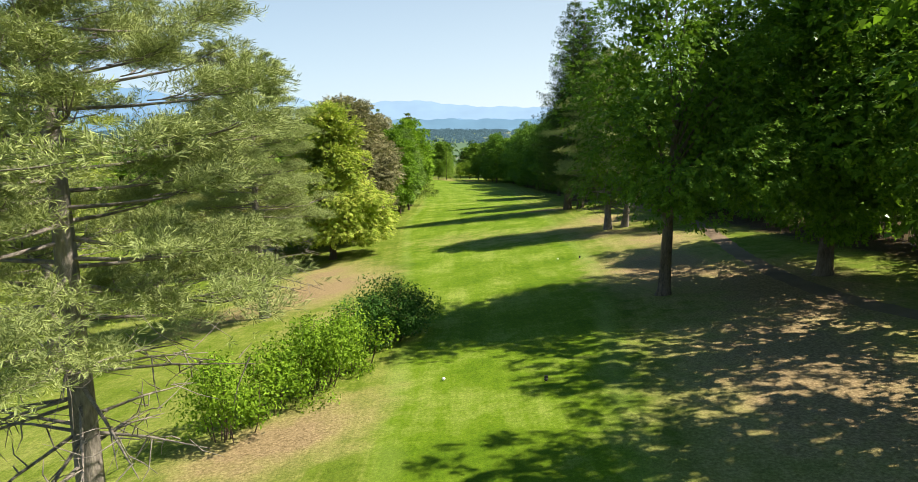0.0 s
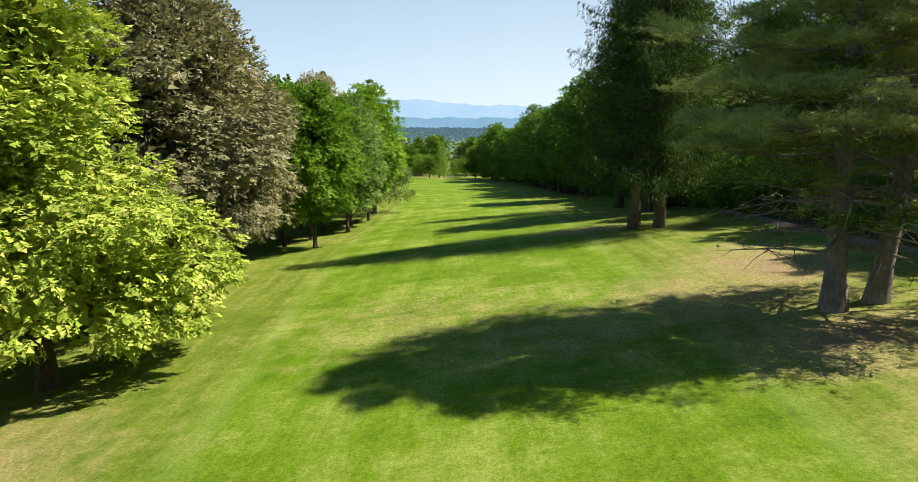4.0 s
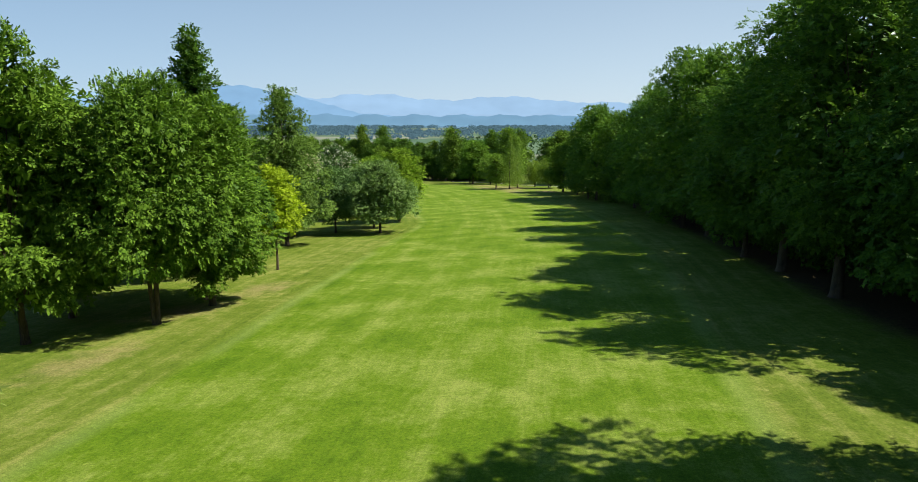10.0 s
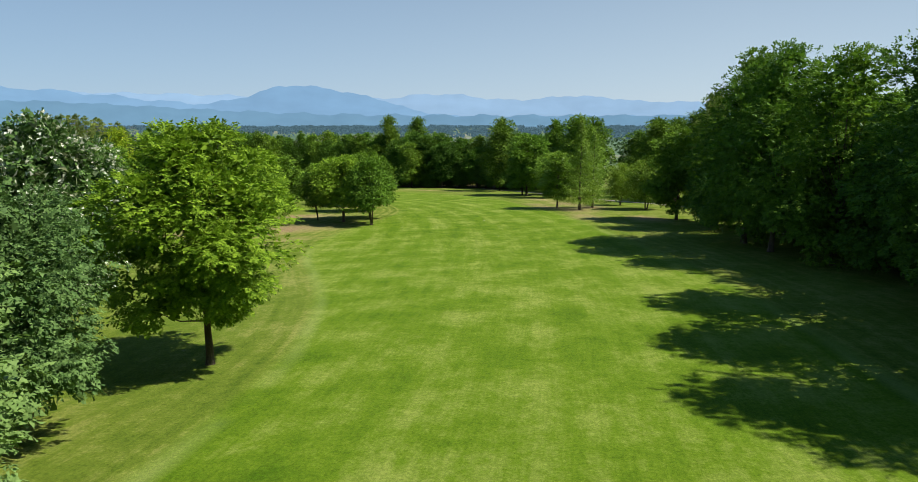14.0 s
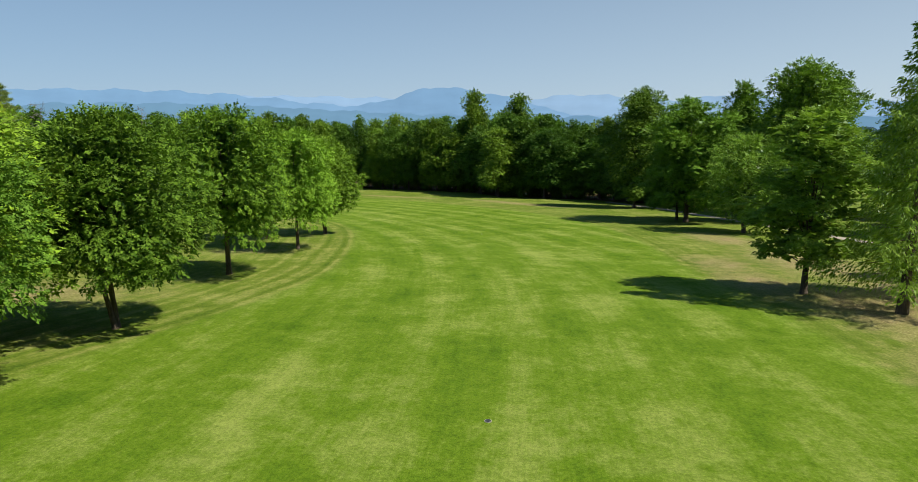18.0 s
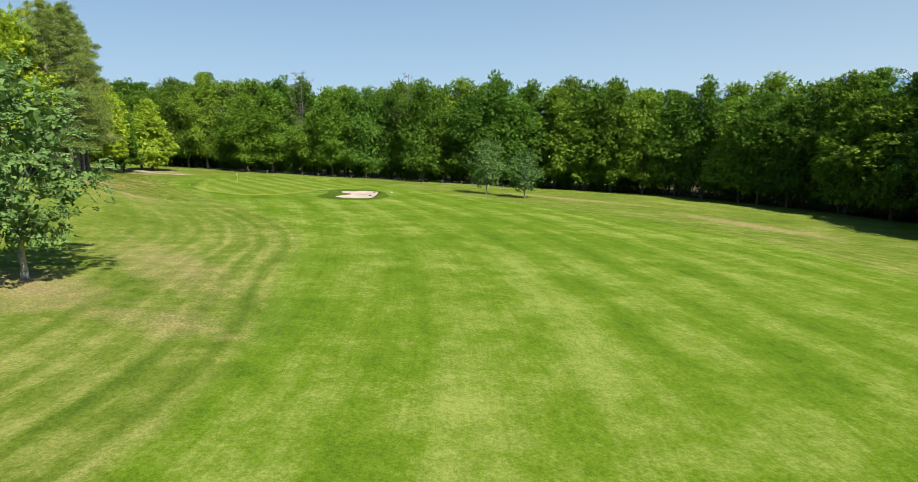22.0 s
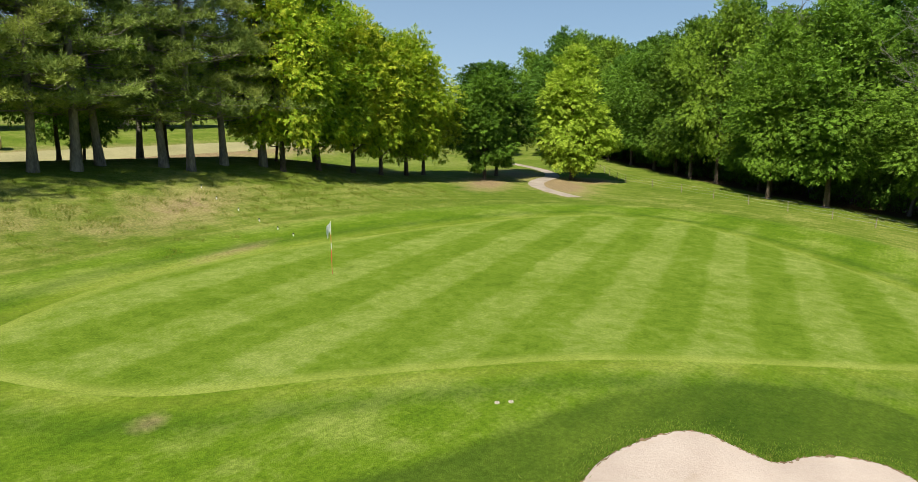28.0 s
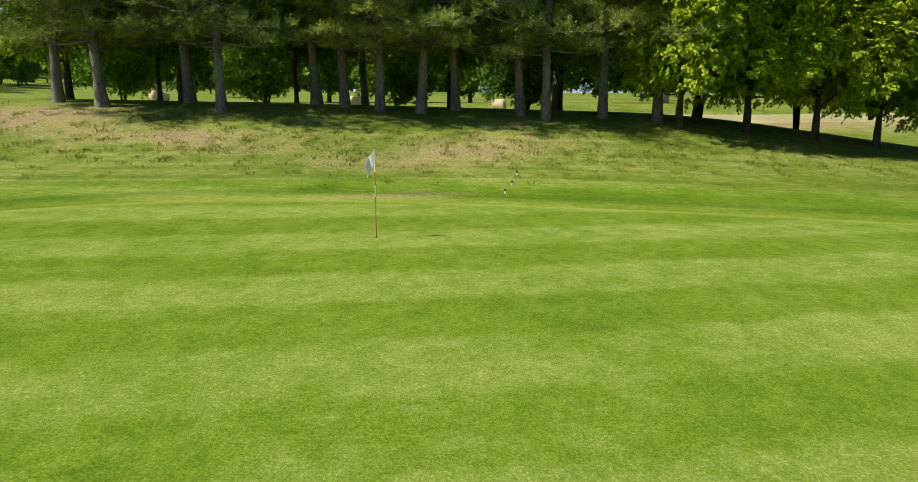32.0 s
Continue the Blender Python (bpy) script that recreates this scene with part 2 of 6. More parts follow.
def mesh_of(name, verts, faces, mat, smooth_shade=False, mat_index=None, mats=()):
    """A mesh from arrays: verts (n, 3), faces (m, 3 or 4)."""
    verts, faces = np.asarray(verts, np.float32), np.asarray(faces, np.int32)
    me = bpy.data.meshes.new(name)
    me.vertices.add(len(verts))
    me.vertices.foreach_set("co", verts.ravel())
    k = faces.shape[1]
    me.loops.add(faces.size)
    me.loops.foreach_set("vertex_index", faces.ravel())
    me.polygons.add(len(faces))
    me.polygons.foreach_set("loop_start", np.arange(0, faces.size, k, dtype=np.int32))
    me.update(calc_edges=True)
    me.shade_smooth() if smooth_shade else me.shade_flat()
    me.materials.append(mat)
    return me


def part(name, bm, mat, parent=None, label=""):
    """Links a bmesh as one mesh object under a thing or a part."""
    me = bpy.data.meshes.new(name)
    bm.to_mesh(me)
    bm.free()
    me.materials.append(mat)
    ob = new(name, me)
    if parent:
        ob.parent = parent
    return tagged(ob, label)


def tube(path, radii, sides=7):
    """Vertices and faces of a tapered tube along a polyline."""
    path = np.asarray(path, float)
    d = np.gradient(path, axis=0)
    d /= np.linalg.norm(d, axis=1)[:, None] + 1e-9
    ref = np.where(np.abs(d[:, 2:3]) > 0.9, np.array([[1.0, 0, 0]]), np.array([[0, 0, 1.0]]))
    u = np.cross(d, ref)
    u /= np.linalg.norm(u, axis=1)[:, None] + 1e-9
    v = np.cross(d, u)
    a = np.linspace(0, 2 * np.pi, sides, endpoint=False)
    ring = path[:, None, :] + np.asarray(radii)[:, None, None] * (np.cos(a)[None, :, None] * u[:, None, :] + np.sin(a)[None, :, None] * v[:, None, :])
    n = len(path)
    i, j = np.meshgrid(np.arange(n - 1), np.arange(sides), indexing="ij")
    k = (j + 1) % sides
    f = np.stack([i * sides + j, i * sides + k, (i + 1) * sides + k, (i + 1) * sides + j], -1).reshape(-1, 4)
    return ring.reshape(-1, 3), f


def gather(pieces):
    vs, fs, o = [], [], 0
    for v, f in pieces:
        vs.append(v)
        fs.append(f + o)
        o += len(v)
    return np.concatenate(vs), np.concatenate(fs)


def unit(v):
    return v / (np.linalg.norm(v, axis=-1, keepdims=True) + 1e-9)


def blades(p, along, normal, length, width):
    """Leaf blades at points p, pointing along, facing normal."""
    side = unit(np.cross(along, normal)) * np.asarray(width)[:, None] * 0.5
    fwd = unit(along) * np.asarray(length)[:, None]
    v = np.stack([p - side * 0.35, p + fwd * 0.6 + side, p + fwd - side * 0.55], 1).reshape(-1, 3)
    return v, np.arange(len(v)).reshape(-1, 3)


# ------------------------------------------------------------------ trees
SHAPES = {
    "round": lambda u: np.clip(np.sin(np.pi * (0.10 + 0.87 * u)), 0, 1) ** 0.55,
    "broad": lambda u: np.clip(np.sin(np.pi * (0.22 + 0.75 * u)), 0, 1) ** 0.6,
    "spear": lambda u: 0.10 + 0.92 * np.clip(1 - u, 0, 1) ** 0.72 * np.clip(u * 6 + 0.45, 0, 1),
    "cone": lambda u: 0.02 + 1.0 * np.clip(1 - u, 0, 1) ** 0.85 * np.clip(u * 6 + 0.45, 0, 1),
    "tall": lambda u: np.clip(np.sin(np.pi * (0.16 + 0.80 * u)), 0, 1) ** 0.7,
    "wood": lambda u: np.clip(np.sin(np.pi * (0.30 + 0.66 * u)), 0, 1) ** 0.5,
}


def broadleaf(kind, seed, h, w, clear, shape, leaves, size, leaf, bark, girth, lobes=55, stems=1, flat=0.5, puff=1.0):
    """A broad-leaved tree: trunk, limbs, and a crown of boughs that carry clumps of leafy sprays. Returns its root."""
    rng = np.random.default_rng(seed)
    env = SHAPES[shape]
    ch = h - clear
    # boughs
    nb = int(14 + 2.3 * lobes ** 0.5)
    u = (np.arange(nb) + rng.random(nb)) / nb * 0.96
    ang = np.arange(nb) * 2.39996 + rng.normal(0, 0.45, nb)
    lr = puff ** 0.5 * w * rng.uniform(0.155, 0.225, nb) * (0.30 + 0.82 * env(u)) * (36 / nb) ** 0.4
    skew = 1 + 0.13 * np.sin(2 * ang + seed) + 0.11 * np.sin(3 * ang + 5 * u + 2 * seed)
    rad = np.maximum(env(u) * w / 2 * rng.uniform(0.84, 1.04, nb) * skew - lr * 0.80, 0.0) * np.where(rng.random(nb) < 0.14, 0.45, 1.0)
    c = np.stack([np.cos(ang) * rad, np.sin(ang) * rad, clear + u * ch * 0.93 + 0.04 * ch], 1)
    c[:, 2] = np.maximum(np.minimum(c[:, 2], h - lr * 0.85), clear + lr * 0.34)
    # clumps on each bough, above and outside
    out = unit(np.stack([c[:, 0], c[:, 1], (c[:, 2] - clear - ch * 0.40) * 0.55], 1))
    per_b = 8
    bi = np.repeat(np.arange(nb), per_b)
    d2 = unit(rng.normal(size=(nb * per_b, 3)))
    lean = unit(out[bi] + np.array([0, 0, 0.55]))
    d2 = np.where(((d2 * lean).sum(1) < -0.1)[:, None], -d2, d2)
    r2 = lr[bi] * rng.uniform(0.40, 0.66, nb * per_b)
    c2 = c[bi] + d2 * (lr[bi] * rng.uniform(0.42, 0.72, nb * per_b))[:, None] * np.array([1.12, 1.12, flat + 0.1])
    # sprays of leaves on the clumps
    per = 8
    n_core = int(leaves * 0.16)
    ns = (leaves - n_core) // per
    ci = rng.choice(nb * per_b, ns, p=r2 ** 2 / (r2 ** 2).sum())
    d3 = unit(rng.normal(size=(ns, 3)))
    o3 = unit(out[bi[ci]] * 0.8 + d2[ci] * 0.6 + np.array([0, 0, 0.45]))
    flip = ((d3 * o3).sum(1) < -0.05) & (rng.random(ns) < 0.9)
    d3[flip] *= -1
    base = c2[ci] + d3 * (r2[ci] * rng.uniform(0.55, 1.0, ns))[:, None] * np.array([1.1, 1.1, 0.8])
    axis = unit(d3 * 0.75 + out[bi[ci]] * 0.55 + np.array([0, 0, -0.30]) + rng.normal(0, 0.35, (ns, 3)))
    nrm = d3 * 0.55 + np.array([0, 0, 0.60]) + out[bi[ci]] * 0.25 + rng.normal(0, 0.22, (ns, 3))
    nrm = unit(nrm - axis * (nrm * axis).sum(1)[:, None])
    side = np.cross(axis, nrm)
    k = np.tile(np.arange(per), ns)
    j = np.repeat(np.arange(ns), per)
    sgn = np.where(k % 2 == 0, 1.0, -1.0) * (k < per - 1)
    step = (k + rng.random(len(k)) * 0.6) / per * size * 2.0
    p = base[j] + axis[j] * step[:, None] + np.array([0, 0, -0.10]) * (step ** 2)[:, None]
    along = unit(axis[j] * 0.55 + side[j] * (sgn * 0.85)[:, None] + np.array([0, 0, -0.18]) + rng.normal(0, 0.2, (len(k), 3)))
    ln = size * rng.uniform(0.75, 1.3, len(k))
    fol = blades(p, along, nrm[j] + rng.normal(0, 0.28, (len(k), 3)), ln, ln * rng.uniform(0.65, 0.9, len(k)))
    # oversized leaves within the boughs, added to block light through the crown
    bi2 = rng.choice(nb, n_core, p=lr ** 2 / (lr ** 2).sum())
    q = c[bi2] + rng.normal(0, 0.33, (n_core, 3)) * lr[bi2][:, None] * np.array([1.1, 1.1, flat]) - np.array([0, 0, 0.12]) * lr[bi2][:, None]
    q[:, :2] *= rng.uniform(0.55, 0.95, n_core)[:, None]
    al = rng.normal(size=(n_core, 3))
    lc = size * rng.uniform(1.8, 3.2, n_core)
    inner = blades(q, al, np.array([0, 0, 0.5]) + rng.normal(size=(n_core, 3)), lc, lc * 0.8)
    # trunk and limbs
    stem, limb = [], []
    top = clear + ch * 0.72
    for s in range(stems):
        a = rng.uniform(0, 6.28)
        lean = 0.0 if stems == 1 else 0.9 + 0.3 * s
        zz = np.array([-0.15, 0.1, 0.45, 1.2, clear * 0.7, clear + 0.12 * ch, clear + 0.4 * ch, top])
        zz = np.maximum.accumulate(zz + np.arange(8) * 0.01)
        kk = np.clip(zz / top, 0, 1)
        path = np.stack([np.cos(a) * lean * kk + rng.normal(0, 0.10, 8) * kk * w * 0.12 + 0.22 * np.cos(a) * (stems > 1), np.sin(a) * lean * kk + rng.normal(0, 0.10, 8) * kk * w * 0.12 + 0.22 * np.sin(a) * (stems > 1), zz], 1)
        g = girth * (1 if stems == 1 else 0.75)
        rr = g * np.array([1.75, 1.3, 1.08, 1.0, 0.88, 0.68, 0.38, 0.1])
        stem.append(tube(path, rr, 9))
        for i in rng.choice(nb, min(18, nb), replace=False):
            zt = clear * 0.8 + (c[i, 2] - clear) * 0.45
            b = np.array([np.interp(zt, zz, path[:, jj]) for jj in range(3)])
            m = b * 0.5 + c[i] * 0.5 + np.array([0, 0, 0.08 * ch]) * rng.uniform(-0.5, 1)
            r0 = np.interp(zt, zz, rr) * 0.5
            limb.append(tube([b, b * 0.6 + m * 0.4, m, c[i] * 0.7 + m * 0.3, c[i]], [r0, r0 * 0.75, r0 * 0.5, r0 * 0.3, r0 * 0.1], 5))
    return assemble(kind, stem, limb, gather([fol, inner]), bark, leaf)


def assemble(kind, stem, limb, foliage, bark, leaf):
    root = new(kind)
    t = new("trunk", mesh_of("trunk", *gather(stem), bark, True))
    b = new("branchwork", mesh_of("branchwork", *gather(limb), bark, True))
    k = new("crown", mesh_of("crown", *foliage, leaf))
    t.parent = k.parent = root
    b.parent = t
    return root


def pine(kind, seed, h, w, clear, tufts, leaf, bark, girth, needles=9, reach=0.30, bare=0.0, slim=0.2):
    """A pine: straight trunk, boughs that end in pads of bristling twigs; dead boughs below."""
    rng = np.random.default_rng(seed)
    zz = np.linspace(-0.15, h * 0.98, 12)
    k = np.clip(zz / h, 0, 1)
    bend = rng.normal(0, 0.18, 2)
    path = np.stack([bend[0] * np.sin(k * 3), bend[1] * np.sin(k * 3.4), zz], 1)
    stem, limb = [tube(path, girth * np.interp(k, [0, 0.02, 0.06, 0.5, 1], [1.5, 1.2, 1.0, 0.66, 0.06]), 9)], []
    ends, dirs = [], []
    n = int((h - clear) / 0.42) * (3 if bare > 1 else 2)
    for i in range(n):
        u = (i + rng.random()) / n
        z = clear + u * (h - clear)
        L = w / 2 * (np.clip(1 - u, 0, 1) ** 0.62 * 0.95 + 0.1) * np.clip(0.6 + u * 3, 0, 1) * rng.uniform(0.62, 1.12)
        a = i * 2.39996 + rng.normal(0, 0.5)
        rise = rng.uniform(-0.10, 0.24) + 0.45 * u
        b = np.array([np.interp(z, zz, path[:, 0]), np.interp(z, zz, path[:, 1]), z])
        dr = np.array([np.cos(a), np.sin(a), rise])
        sag = np.array([0, 0, -0.12 * L])
        pts = [b, b + dr * L * 0.35 + sag * 0.6, b + dr * L * 0.7 + sag, b + dr * L + sag * 0.3]
        r0 = girth * 0.26 * (1 - 0.6 * u)
        limb.append(tube(pts, [r0, r0 * 0.7, r0 * 0.45, r0 * 0.12], 5))
        side = np.cross(dr, [0, 0, 1])
        # pads along the bough
        nc = max(2, int(2.0 + L * 1.15))
        cs = rng.uniform(0.42, 1.0, nc)
        cs[0] = 1.0
        co_ = rng.normal(0, 0.26, nc) * L * (0.45 + 0.4 * cs)
        cen = b + dr * (L * cs)[:, None] + sag * cs[:, None] + side * co_[:, None]
        cen[:, 2] += rng.uniform(0.0, 0.35, nc)
        for e, s_ in zip(cen, cs):
            o = b + dr * L * s_ * 0.72 + sag * s_ * 0.8
            limb.append(tube([o, (o + e) / 2 - np.array([0, 0, 0.06]), e], [r0 * 0.35, r0 * 0.25, r0 * 0.06], 4))
        m = max(5, int(tufts / n * (0.4 + 1.1 * L / (w / 2))))
        pick = rng.integers(0, nc, m)
        spread = 0.10 + 0.052 * L
        off = rng.normal(0, 1, (m, 3)) * np.array([spread, spread, spread * 0.36])
        q = cen[pick] + off
        q[:, 2] += 0.10 - 0.25 * (off[:, :2] ** 2).sum(1)
        ends.append(q)
        dirs.append(unit(dr * 0.55 + off * 1.3 + np.array([0, 0, 0.42]) + rng.normal(0, 0.25, (m, 3))))
    for i in range(int(26 * bare)):
        z = clear * rng.uniform(0.35, 1.15)
        a, L = rng.uniform(0, 6.28), w / 2 * rng.uniform(0.4, 0.85)
        b = np.array([0, 0, z])
        dr = np.array([np.cos(a), np.sin(a), rng.uniform(-0.25, 0.1)])
        pts = [b, b + dr * L * 0.5, b + dr * L + np.array([0, 0, -0.2])]
        limb.append(tube(pts, [girth * 0.18, girth * 0.12, 0.008], 5))
        for j in range(9):
            f = rng.uniform(0.35, 1.0)
            o = b + dr * L * f
            e = o + rng.normal(0, 0.5, 3) - np.array([0, 0, 0.25])
            limb.append(tube([o, (o + e) / 2 + rng.normal(0, 0.06, 3), e], [0.018, 0.012, 0.005], 4))
    # needles stand round each twig like a brush
    q, td = np.concatenate(ends), np.concatenate(dirs)
    m = len(q)
    q, td = np.repeat(q, needles, 0), np.repeat(td, needles, 0)
    round_ = unit(np.cross(td, rng.normal(size=td.shape)))
    q = q + td * (rng.uniform(-0.5, 1.0, len(q)) * reach * 1.25)[:, None]
    al = unit(td * 0.75 + round_ * 0.8)
    ln = reach * rng.uniform(0.75, 1.25, m * needles)
    fol = blades(q, al, rng.normal(size=td.shape) + np.array([0, 0, 0.5]), ln, ln * slim)
    return assemble(kind, stem, limb, fol, bark, leaf)


def spruce(kind, seed, h, w, clear, leaf, bark, girth, density=1.0, stems=1, spread=1.0, taper=0.6, sag=0.38, twig=1.0, tier=0.65):
    """A spruce: tapering mast, sweeping boughs with hanging curtains of twigs."""
    rng = np.random.default_rng(seed)
    stem, limb, P, A, LN = [], [], [], [], []
    for s in range(stems):
        a0 = s * 6.28 / max(stems, 1)
        base = np.array([np.cos(a0), np.sin(a0), 0]) * (0.0 if stems == 1 else spread)
        hh = h * (1 - 0.06 * s)
        zz = np.linspace(-0.2, hh, 10)
        path = base * np.linspace(1, 0.7, 10)[:, None] + np.stack([0 * zz, 0 * zz, zz], 1)
        stem.append(tube(path, girth * np.interp(zz / hh, [0, 0.02, 0.07, 1], [1.4, 1.15, 1.0, 0.05]), 9))
        n = int((hh - clear) / 0.125)
        for i in range(n):
            u = (i + rng.random()) / n
            tiers = int((hh - clear) / 0.85)
            z = clear + ((1 - tier) * u + tier * round(u * tiers) / tiers) * (hh - clear)
            L = w / 2 * ((1 - u) ** taper + 0.03) * rng.uniform(0.6, 1.1)
            a = i * 2.39996 + rng.normal(0, 0.3)
            dr = np.array([np.cos(a), np.sin(a), 0.0])
            b = base * 0.8 + np.array([0, 0, z])
            t = np.linspace(0, 1, 5)
            droop = -L * (0.10 + sag * (1 - u)) * np.sin(t * 2.0) + 0.16 * L * t ** 3
            pts = b + dr * (L * t)[:, None] + np.stack([0 * t, 0 * t, droop], 1)
            r0 = girth * 0.11 * (1 - 0.7 * u)
            limb.append(tube(pts, [r0, r0 * 0.8, r0 * 0.5, r0 * 0.3, r0 * 0.08], 4))
            m = int((8 + 11 * L) * density)
            tt = rng.uniform(0.12, 1.0, m) ** 0.8
            side = np.cross(dr, [0, 0, 1])
            off = rng.normal(0, 0.2, m) * L * (1.15 - tt)
            q = np.stack([np.interp(tt, t, pts[:, j]) for j in range(3)], 1) + side * off[:, None] - np.array([0, 0, 1.0]) * (rng.random(m) ** 2 * (0.25 + 0.22 * L))[:, None]
            al = dr * 0.35 + side * np.sign(off)[:, None] * 0.35 + np.stack([0 * tt, 0 * tt, -rng.uniform(0.2, 1.2, m)], 1) + rng.normal(0, 0.2, (m, 3))
            P.append(q), A.append(al), LN.append(rng.uniform(0.13, 0.30, m) * twig)
    P, A, LN = np.concatenate(P), np.concatenate(A), np.concatenate(LN)
    fol = blades(P, A, rng.normal(size=P.shape), LN, LN * 0.34)
    return assemble(kind, stem, limb, fol, bark, leaf)


def shrub(kind, seed, length, depth, height, leaves, size, leaf, crown="foliage"):
    """A long dense shrub that grows from the ground, with stems inside."""
    rng = np.random.default_rng(seed)
    n = int(length * 7)
    c = np.stack([rng.uniform(-length / 2, length / 2, n), rng.normal(0, depth * 0.22, n), rng.uniform(0.15, 0.78, n) * height], 1)
    lr = rng.uniform(0.18, 0.30, n) * height
    pick = rng.choice(n, leaves)
    d = unit(rng.normal(size=(leaves, 3)))
    p = c[pick] + d * (lr[pick] * rng.uniform(0.6, 1.15, leaves))[:, None]
    p[:, 2] = np.abs(p[:, 2]) + 0.02
    nrm = unit(d + np.array([0, 0, 0.4]) + rng.normal(0, 0.5, (leaves, 3)))
    al = unit(np.cross(nrm, rng.normal(size=(leaves, 3))))
    ln = size * rng.uniform(0.6, 1.3, leaves)
    pieces = []
    for i in range(n):
        b = np.array([c[i, 0] * 0.96, c[i, 1] * 0.5, -0.1])
        pieces.append(tube([b, (b + c[i]) / 2 + rng.normal(0, 0.08, 3), c[i] + np.array([0, 0, lr[i] * 0.9])], [0.03, 0.02, 0.006], 5))
    root = new(kind)
    s = new("branchwork", mesh_of("branchwork", *gather(pieces), BARK, True))
    k = new(crown, mesh_of(crown, *blades(p, al, nrm, ln, ln * 0.6), leaf))
    s.parent = k.parent = root
    return root


PLANTED = {}


def plant(key, x, y, h, w, label, category="tree", group="", turn=None, lean=0.0):
    """Sets a copy of a pattern tree on the ground, scaled to height h and crown width w."""
    root, h0, w0 = PATTERNS[key]
    rng = random.Random(f"{x:.1f},{y:.1f}")
    m = pose(x, y, gz(x, y) - 0.03, 0, lean, rng.uniform(0, 360) if turn is None else turn) @ Matrix.Diagonal((w / w0, w / w0, h / h0, 1))
    if key in PLANTED:
        ob = copy_thing(root, m)
    else:
        PLANTED[key] = ob = root
        root.matrix_basis = m
        PATTERNS[key] = (root, h0, w0)
        return tagged(root, label, category, group)
    ob.matrix_basis = m
    return tagged(ob, label, category, group)


